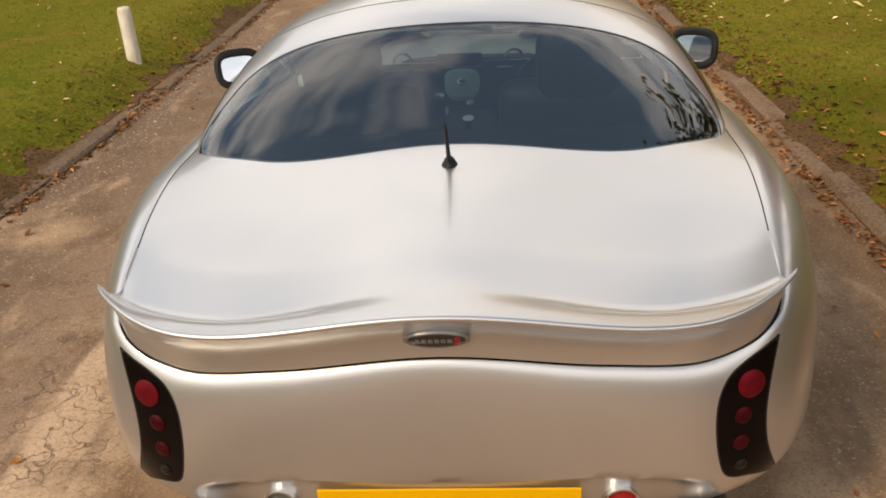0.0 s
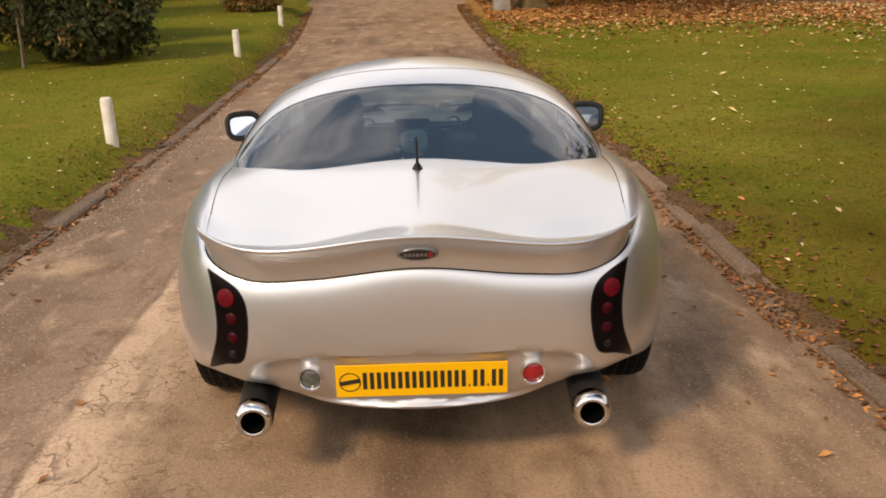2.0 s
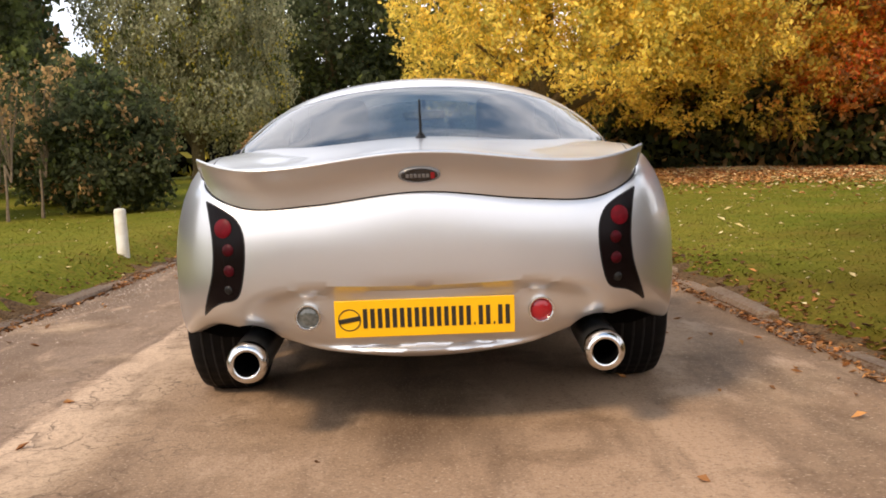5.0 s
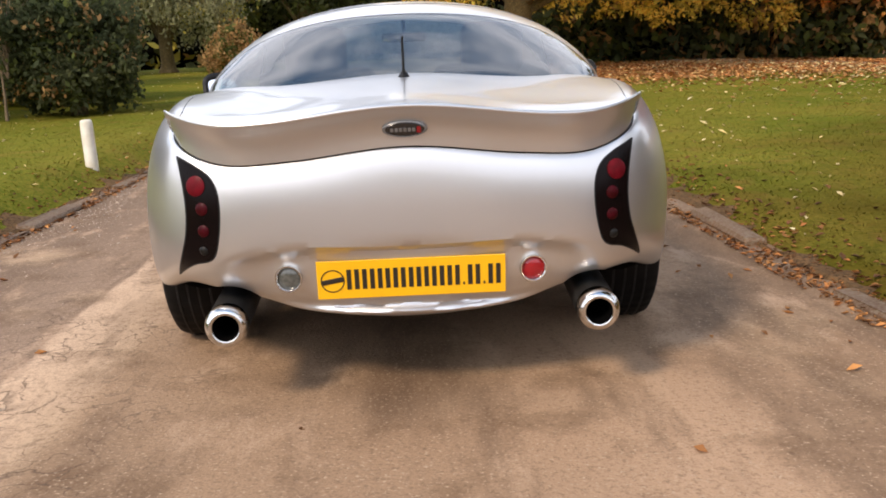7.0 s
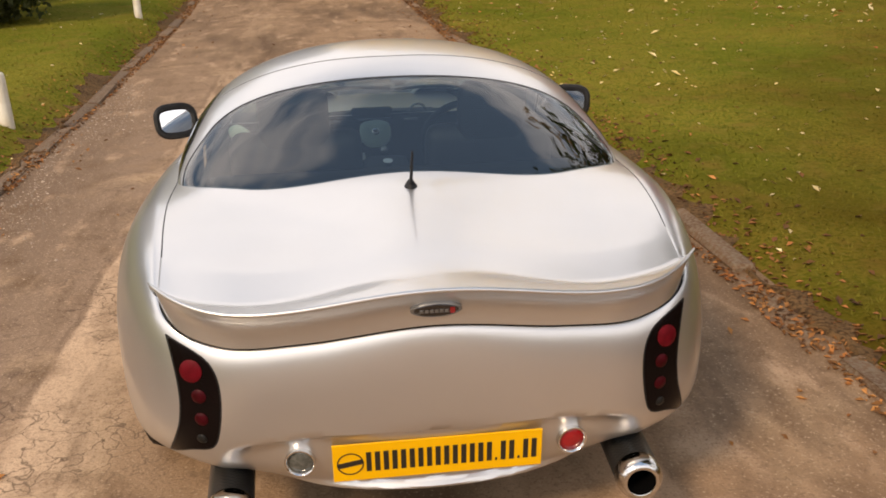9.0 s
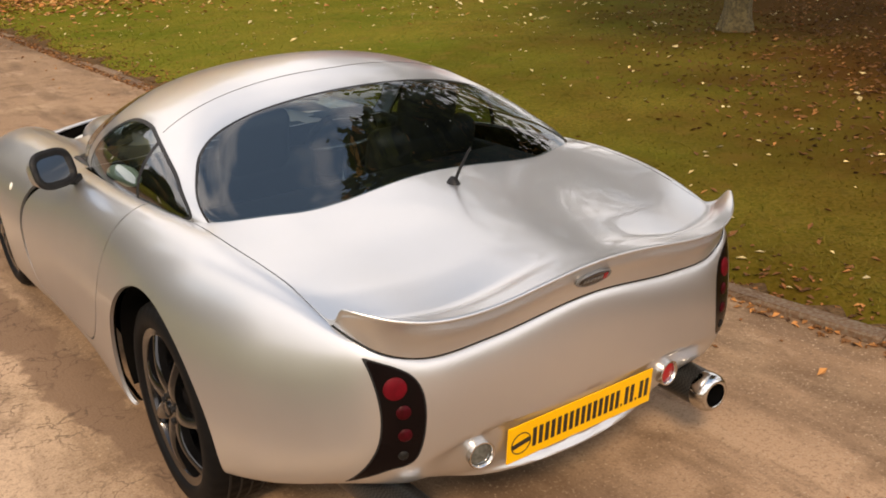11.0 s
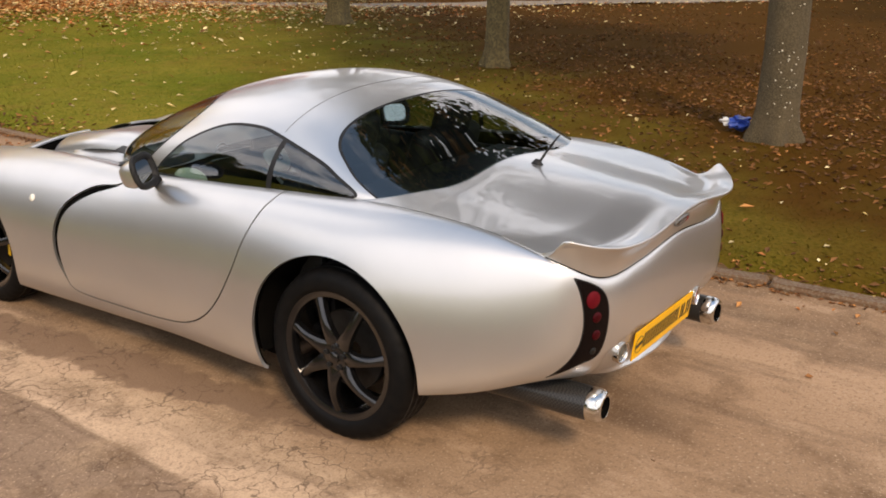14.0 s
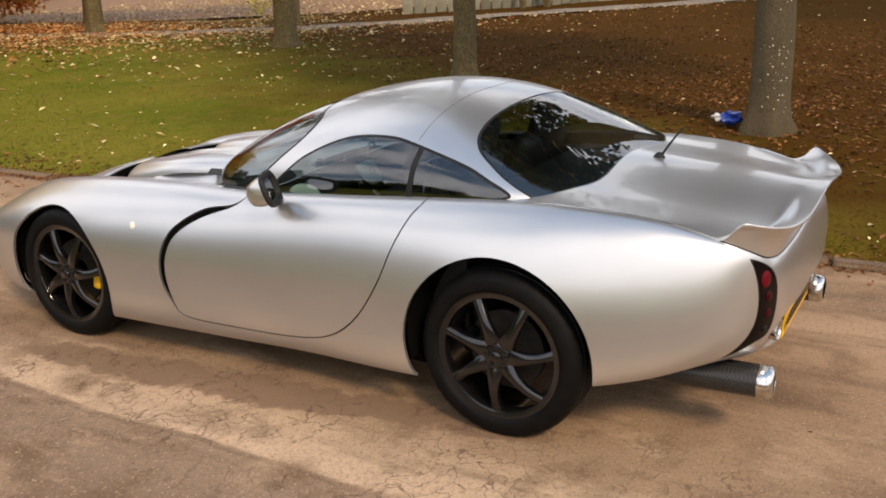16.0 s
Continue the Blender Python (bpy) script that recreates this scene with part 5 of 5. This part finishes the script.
tree("broad dark evergreen shrub on the verge", -4.95, 11.0, 2.05, 1.0, .1, ((L_DARK, .84), (L_GREEN, .12), (L_BROWN, .04)), .08, leaves=26000, size=.05, seed=17, category="shrub", name="shrub", blobs_n=20)
tree("russet leafed shrub on the verge", -6.3, 13.7, 2.5, 1.4, .1, ((L_BROWN, .16), (L_GREEN, .24), (L_DARK, .60)), .1, leaves=20000, size=.065, seed=18, category="shrub", name="shrub", blobs_n=18)
tree("tall slender dark tree on the verge", -10.2, 17.0, 7.5, 1.7, .4, ((L_GREEN, .5), (L_DARK, .5)), .16, leaves=16000, size=.09, seed=20, blobs_n=18)
tree("dark leafy shrub on the verge", -8.6, 10.0, 2.4, 1.7, .1, ((L_GREEN, .4), (L_BROWN, .12), (L_DARK, .48)), .1, leaves=16000, size=.07, seed=19, category="shrub", name="shrub", blobs_n=18)

M_STALK = mat("dry_stem", (.20, .145, .09), .9, second=(.14, .10, .06), scale=20)
for x, y, h, s in ((-5.95, 9.6, 2.2, 61), (-6.35, 10.1, 2.0, 62), (-5.75, 10.3, 2.4, 63), (-6.9, 10.6, 2.6, 64)):
    tree("slender leafless sapling with sparse russet leaves", x, y, h, .62, 1.1, ((L_BROWN, .6), (L_DARK, .4)), .018, M_STALK, leaves=380, size=.04, seed=s, limbs=12, category="sapling", name="sapling", blobs_n=12, lean=.25)


def hedge(label, pts, h, w, mats, count, size, seed):
    rnd = np.random.RandomState(seed)
    t = thing("hedge", label, "hedge", kind="stuff")
    blobs = []
    P = crom([(x, y, 0) for x, y in pts], 8)
    for x, y, _ in P:
        z = float(land_z(x, y))
        blobs.append(((x + rnd.uniform(-.4, .4), y + rnd.uniform(-.4, .4), z + h * .45), (w, w, h * rnd.uniform(.45, .62))))
    for m, share in mats:
        link("foliage", leaf_cloud("foliage", blobs, int(count * share), size, rnd), t, m)
    # black tube added inside the leaves to stand for the hedge's inner shade
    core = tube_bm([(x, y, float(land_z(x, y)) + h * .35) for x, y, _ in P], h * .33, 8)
    part("dark_core", core, M_UNDER_SHADE, t)


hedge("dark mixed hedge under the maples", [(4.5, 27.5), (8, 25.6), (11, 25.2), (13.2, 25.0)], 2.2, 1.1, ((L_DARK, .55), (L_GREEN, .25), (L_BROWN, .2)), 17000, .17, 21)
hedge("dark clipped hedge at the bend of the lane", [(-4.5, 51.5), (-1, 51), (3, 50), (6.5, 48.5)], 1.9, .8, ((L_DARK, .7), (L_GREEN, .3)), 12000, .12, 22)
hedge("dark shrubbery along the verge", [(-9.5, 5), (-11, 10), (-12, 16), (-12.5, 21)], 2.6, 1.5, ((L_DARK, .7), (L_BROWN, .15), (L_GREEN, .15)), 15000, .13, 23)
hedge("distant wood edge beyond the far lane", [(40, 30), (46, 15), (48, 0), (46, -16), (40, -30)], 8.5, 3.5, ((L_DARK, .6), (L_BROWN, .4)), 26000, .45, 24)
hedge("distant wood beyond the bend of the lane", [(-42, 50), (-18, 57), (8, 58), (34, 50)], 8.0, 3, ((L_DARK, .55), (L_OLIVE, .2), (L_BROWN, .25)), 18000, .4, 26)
hedge("wood edge behind the lane", [(-30, -34), (-12, -44), (8, -46), (30, -40)], 5.0, 3, ((L_GREEN, .5), (L_OLIVE, .5)), 12000, .45, 25)

LOW_SPRAYS = {33: ((-.25, .18, 1.0, 1.4), (-.32, .05, 1.35, 1.7)), 34: ((.8, -1.35, 1.25, 5.0), (1.7, -2.8, 1.30, 5.5), (.45, -.8, 1.5, 4.5))}
# seeds 36 and 37 are unseen trees, added off to the right for shade
for x, y, r, s in ((5.30, .33, .172, 31), (7.9, 4.92, .15, 32), (11.35, 10.9, .215, 33), (13.0, 18.4, .18, 34), (17.25, 15.4, .16, 35), (20.5, -4.0, .22, 36), (14.5, -7, .2, 37)):
    dense = s == 31
    lawn_tree = tree("tall lawn tree with lichened trunk" if s == 31 else "tall trunk of an autumn lime tree", x, y, 11, 3.3 if dense else 3.2, 4.7 if dense else 6.5, ((L_DARK, .6), (L_GREEN, .25), (L_BROWN, .15)), r, M_BARK_MOSS if s == 31 else M_BARK,
         leaves=17000 if dense else 1500, size=.16 if dense else .2, seed=s, blobs_n=20)

    for dx, dy, dz, top in LOW_SPRAYS.get(s, ()):
        rnd = np.random.RandomState(s + int(dx * 10))
        spray = link("low_branch", leaf_cloud("low_branch", [((dx, dy, dz), (.30, .30, .16))], 130, .055, rnd, .8), lawn_tree, L_OLIVE if top < 2 else L_BROWN, "drooping branch tip with yellowing leaves")
        part("twig", tube_bm([(dx * .2, dy * .2, top), (dx * .7, dy * .7, (dz + top) / 2 + .3), (dx, dy, dz)], [.03, .018, .006], 6), M_BARK, spray)

# pale lichen spots on the nearest trunk
near_tree = [o for o in bpy.data.objects if o.get("label") == "tall lawn tree with lichened trunk"][0]
rl = random.Random(77)
spots = bmesh.new()
M_LICHEN = mat("white_lichen", (.62, .58, .48), .9, second=(.5, .46, .36), scale=30)
for k in range(70):
    h, a = rl.choice((rl.uniform(.15, .9), rl.uniform(.3, 2.6))), rl.gauss(math.radians(215), .45)
    rr_ = .178 * 1.04 - .004 * h + (.05 if h < .3 else 0)
    s_ = rl.uniform(.003, .0085)
    lathe_bm([(s_, 0), (s_ * .7, .004), (0, .005)], 8, Matrix.Translation((rr_ * math.cos(a), rr_ * math.sin(a), h)) @ Vector((math.cos(a), math.sin(a), 0)).to_track_quat("Z", "Y").to_matrix().to_4x4(), spots)
sp_ob = part("lichen_spots", spots, M_LICHEN, near_tree)
sp_ob["kind"] = "stuff"

# far lane beyond the lawn
M_FAR = mat("pale_far_lane", (.24, .19, .14), .95, second=(.18, .14, .10), scale=.8, bump=.3)
M_LITTER = mat("leaf_litter", (.26, .12, .05), .95, second=(.32, .17, .08), scale=1.2, fine=(.16, .085, .04), fine_scale=14, bump=.8, bump_scale=20)
P = np.array(FAR_EDGE)
strip, field = [], []
for p, d in zip(P, np.gradient(P, axis=0)):
    out = np.array([d[1], -d[0], 0]) / np.hypot(d[0], d[1])
    out = out if out[0] > 0 else -out
    strip.append([(*(p + out * w)[:2], float(land_z(*(p + out * w)[:2])) + .03) for w in (0, .5, 1.0, 1.5)])
    field.append([(*(p + np.array([.82, .57, 0]) * w)[:2], float(land_z(*(p + np.array([.82, .57, 0]) * w)[:2])) + .04) for w in (7.5, 11, 18, 40)])
tagged(part("far_lane", grid_bm(np.array(strip)), M_FAR, None), "pale far lane across the park", "lane", kind="structure")
tagged(part("leaf_field", grid_bm(np.array(field)), M_LITTER, None), "russet leaf litter field beyond the far lane", "leaf litter", kind="structure")

# board fence beyond the far lane
M_BOARD = mat("weathered_board", (.20, .185, .135), .9, second=(.13, .12, .08), scale=4, bump=.4, object_random=.3)
fence = thing("fence", "weathered grey-green board fence beyond the far lane", "fence")
F0 = crom([(21.2, 14.2, 0), (24.2, 11.9, 0), (28.0, 9.6, 0), (34.5, 6.2, 0)], 24)
board_me = bpy.data.meshes.new("board")
bb = box_bm((.025, .34, 1.5), Matrix.Translation((0, 0, .75)), .006, 1)
bb.to_mesh(board_me)
bb.free()
board_me.materials.append(M_BOARD)
dd = np.r_[0, np.cumsum(np.linalg.norm(np.diff(F0, axis=0), axis=1))]
for s in np.arange(0, dd[-1], .37):
    x, y = np.interp(s, dd, F0[:, 0]), np.interp(s, dd, F0[:, 1])
    ob = link("board", board_me, fence)
    ob.matrix_world = pose(x, y, float(land_z(x, y)) + .02 * math.sin(s * 7), 0, 0, 57)

for x, y in ((23.6, 11.5), (24.3, 11.0)):
    part("fence_post", box_bm((.17, .17, 1.9), Matrix.Translation((x, y, float(land_z(x, y)) + .9)), .02), M_BARK, fence)

# blue and white litter by the trunk
bag = thing("litter_bag", "crumpled blue and white carrier bag on the grass", "bag")
bz = float(land_z(6.0, .95))
for dx, m, nm, sd in ((0.03, mat("blue_plastic", (.02, .06, .32), .35), "blue_side", 2), (-.10, mat("white_plastic", (.75, .74, .72), .4), "white_side", 3)):
    blue = nm == "blue_side"
    bm = bmesh.new()
    bmesh.ops.create_icosphere(bm, subdivisions=3, radius=.085 if blue else .05)
    for v in bm.verts:
        v.co *= 1 + .9 * noise.noise(v.co * 24 + Vector((sd, 0, 0)))
        v.co.z *= .65
    bm.transform(Matrix.Translation((5.45, .72 - dx * 1.0, bz + .07)))
    part(nm, bm, m, bag)


# ---------- fallen leaves and grass ----------
def scatter_leaves(name, label, count, place, size, material, seed):
    rnd = np.random.RandomState(seed)
    P = place(rnd, count)
    n = len(P)
    a = rnd.uniform(0, 2 * math.pi, n)
    s = size * rnd.uniform(.5, 1.3, n)
    d1 = np.stack([np.cos(a), np.sin(a), rnd.uniform(-.25, .45, n)], -1) * s[:, None]
    d2 = np.stack([-np.sin(a), np.cos(a), rnd.uniform(-.2, .5, n)], -1) * s[:, None] * .6
    up = np.stack([np.zeros(n), np.zeros(n), s * .35 + .006], -1)
    v = np.stack([P - d1 + up * .6, P + d2 + up, P + d1 * 1.1 + up * .8, P - d2 + up * 1.2, P + up * .35], 1).reshape(-1, 3)
    k = np.arange(n) * 5
    f = np.concatenate([np.stack([k + 4, k + i, k + (i + 1) % 4], -1) for i in range(4)])
    tagged(link(name, fast_mesh(name, v, f), None, material), label, "leaves", kind="stuff")


def by_kerb(rnd, n):
    y = rnd.uniform(-6, 24, n)
    right = rnd.uniform(size=n) < .55
    off = np.abs(rnd.normal(0, .19, n)) - .10
    x = np.where(right, edge_r(y) + off, edge_l(y) - off)
    return np.stack([x, y, np.maximum(land_z(x, y), ground_z(x, y) - .01)], -1)


def on_lawn(rnd, n):
    y = rnd.uniform(-8, 30, n)
    right = rnd.uniform(size=n) < .72
    x = np.where(right, edge_r(y) + .1 + rnd.uniform(0, 1, n) ** 1.3 * 16, edge_l(y) - .1 - rnd.uniform(0, 1, n) * 8)
    return np.stack([x, y, land_z(x, y)], -1)


def under_trees(rnd, n):
    y = rnd.uniform(-9, 20, n)
    x = 3.4 + np.abs(rnd.normal(0, 7.5, n)) + .15 * np.maximum(y, 0)
    keepers = rnd.uniform(size=n) < sstep(-.8, 5.5, x - 1.5 - .85 * y)
    x, y = x[keepers], y[keepers]
    return np.stack([x, y, land_z(x, y)], -1)


def far_edge(rnd, n):
    x, y = rnd.uniform(1.5, 17, n), rnd.normal(20.5, 2.6, n)
    return np.stack([x, y, land_z(x, y)], -1)


def near_far_lane(rnd, n):
    """Thick on the far lane's edge, thinning out over the lawn towards the car."""
    k = rnd.randint(0, len(FAR_EDGE), n)
    back = np.where(rnd.uniform(size=n) < .45, rnd.normal(0, .45, n), rnd.exponential(2.5, n))
    x = FAR_EDGE[k, 0] - .62 * back + rnd.normal(0, .3, n)
    y = FAR_EDGE[k, 1] - .78 * back + rnd.normal(0, .3, n)
    ok = (x > edge_r(y) + .3) & (y < 24) & (rnd.uniform(size=n) > .85 * sstep(2, 8, x - .85 * y))
    x, y = x[ok], y[ok]
    return np.stack([x, y, land_z(x, y) + .02], -1)


def verge_near(rnd, n):
    y = rnd.uniform(-3, 14, n)
    x = edge_r(y) + .05 + rnd.exponential(.22, n)
    return np.stack([x, y, land_z(x, y)], -1)


def beyond_lane(rnd, n):
    x, y = rnd.uniform(14, 30, n), rnd.uniform(14, 34, n)
    return np.stack([x, y, land_z(x, y) + .04], -1)


def on_lane(rnd, n):
    y = rnd.uniform(-3.5, 16, n)
    right = rnd.uniform(size=n) < .55
    x = np.where(right, edge_r(y) - rnd.exponential(.28, n), edge_l(y) + rnd.exponential(.35, n))
    return np.stack([x, y, ground_z(x, y) - .008], -1)


M_RUST = mat("rust_red_leaves", (.46, .13, .035), .85, second=(.36, .17, .05), scale=3, island=.4)
scatter_leaves("fallen_leaves", "large pale lime leaves strewn over the far lawn", 7500, near_far_lane, .045, M_FALLEN_PALE, 47)
scatter_leaves("fallen_leaves", "rust-red leaves strewn over the far lawn", 6000, near_far_lane, .042, M_RUST, 48)
scatter_leaves("fallen_leaves", "large brown leaves on the grass beside the kerb", 220, verge_near, .021, M_FALLEN, 49)
scatter_leaves("fallen_leaves", "dark brown leaves on the grass beside the kerb", 700, verge_near, .024, M_LITTERLEAF, 53)
scatter_leaves("fallen_leaves", "curled brown leaves blown onto the lane", 320, on_lane, .020, M_FALLEN, 54)
scatter_leaves("fallen_leaves", "yellow leaf litter beyond the far lane", 5000, beyond_lane, .05, M_FALLEN_PALE, 50)
scatter_leaves("fallen_leaves", "drift of brown autumn leaves along the kerb", 8500, by_kerb, .016, M_FALLEN, 41)
scatter_leaves("fallen_leaves", "drift of dark mouldering leaves along the kerb", 9000, by_kerb, .016, M_LITTERLEAF, 55)
scatter_leaves("fallen_leaves", "pale autumn leaves scattered over the lawn", 3000, on_lawn, .022, M_FALLEN_PALE, 42)
scatter_leaves("fallen_leaves", "brown leaf carpet under the lawn trees", 52000, under_trees, .026, M_LITTERLEAF, 43)
scatter_leaves("fallen_leaves", "tan leaves under the lawn trees", 3200, under_trees, .019, M_FALLEN, 44)
scatter_leaves("fallen_leaves", "orange leaf carpet below the maples", 12000, far_edge, .06, M_FALLEN, 45)
M_CARPET = mat("tan_leaves", (.58, .33, .13), .85, second=(.46, .22, .07), scale=2, island=.4)
scatter_leaves("fallen_leaves", "tan leaf carpet below the maples", 16000, far_edge, .05, M_CARPET, 46)


def pebbles(count, seed):
    """Loose grit on the worn shoulder of the lane, coarser towards the kerb."""
    rnd = np.random.RandomState(seed)
    y = rnd.uniform(-4, 7, count)
    u = rnd.uniform(0, 1, count) ** .7
    x = -1.45 - u * (np.minimum(-edge_l(y), 2.3) - 1.45)
    r = rnd.gamma(2.0, .0016, count) + .0015
    d = np.array([(1, 0, 0), (0, 1, 0), (-1, 0, 0), (0, -1, 0), (0, 0, .7), (0, 0, -.7)])
    v = (np.stack([x, y, np.full(count, -.008)], -1)[:, None] + d[None] * r[:, None, None] * rnd.uniform(.6, 1.3, (count, 6, 1))).reshape(-1, 3)
    f = np.concatenate([np.stack([np.arange(count) * 6 + i for i in t], -1) for t in ((0, 1, 4), (1, 2, 4), (2, 3, 4), (3, 0, 4), (1, 0, 5), (2, 1, 5), (3, 2, 5), (0, 3, 5))])
    tagged(link("gravel", fast_mesh("gravel", v, f), None, M_GRIT), "loose pale grit on the lane's worn shoulder", "gravel", kind="stuff")


M_GRIT = mat("pale_grit", (.42, .33, .25), .9, second=(.26, .19, .14), scale=40, island=.45)
pebbles(9000, 52)


def blades(count, seed):
    rnd = np.random.RandomState(seed)
    y = rnd.uniform(-4, 13, count)
    right = rnd.uniform(size=count) < .65
    x = np.where(right, edge_r(y) + .05 + rnd.uniform(0, 1, count) ** 1.5 * 7, edge_l(y) - .08 - rnd.uniform(0, 1, count) ** 1.3 * 4.5)
    z = land_z(x, y)
    a = rnd.uniform(0, 2 * math.pi, count)
    h, w = rnd.uniform(.012, .030, count), rnd.uniform(.003, .006, count)
    P = np.stack([x, y, z - .004], -1)
    s = np.stack([np.cos(a) * w, np.sin(a) * w, np.zeros(count)], -1)
    t = np.stack([np.sin(a) * h * 1.5, -np.cos(a) * h * 1.5, h * .75], -1)
    v = np.stack([P - s, P + s, P + t], 1).reshape(-1, 3)
    me = fast_mesh("grass", v, np.arange(count * 3).reshape(-1, 3))
    tagged(link("grass", me, None, M_BLADE), "short mown grass blades", "grass", kind="stuff")


M_BLADE = mat("grass_blades", (.148, .158, .019), .9, second=(.235, .195, .032), scale=.55, island=.22, spec=.04)
mottle(M_BLADE, TUFTS)
# same litter tone on the blades, canopy shade included in the brown
shaded_litter_zone(M_BLADE, (.052, .0240, .0050))
blades(140000, 51)
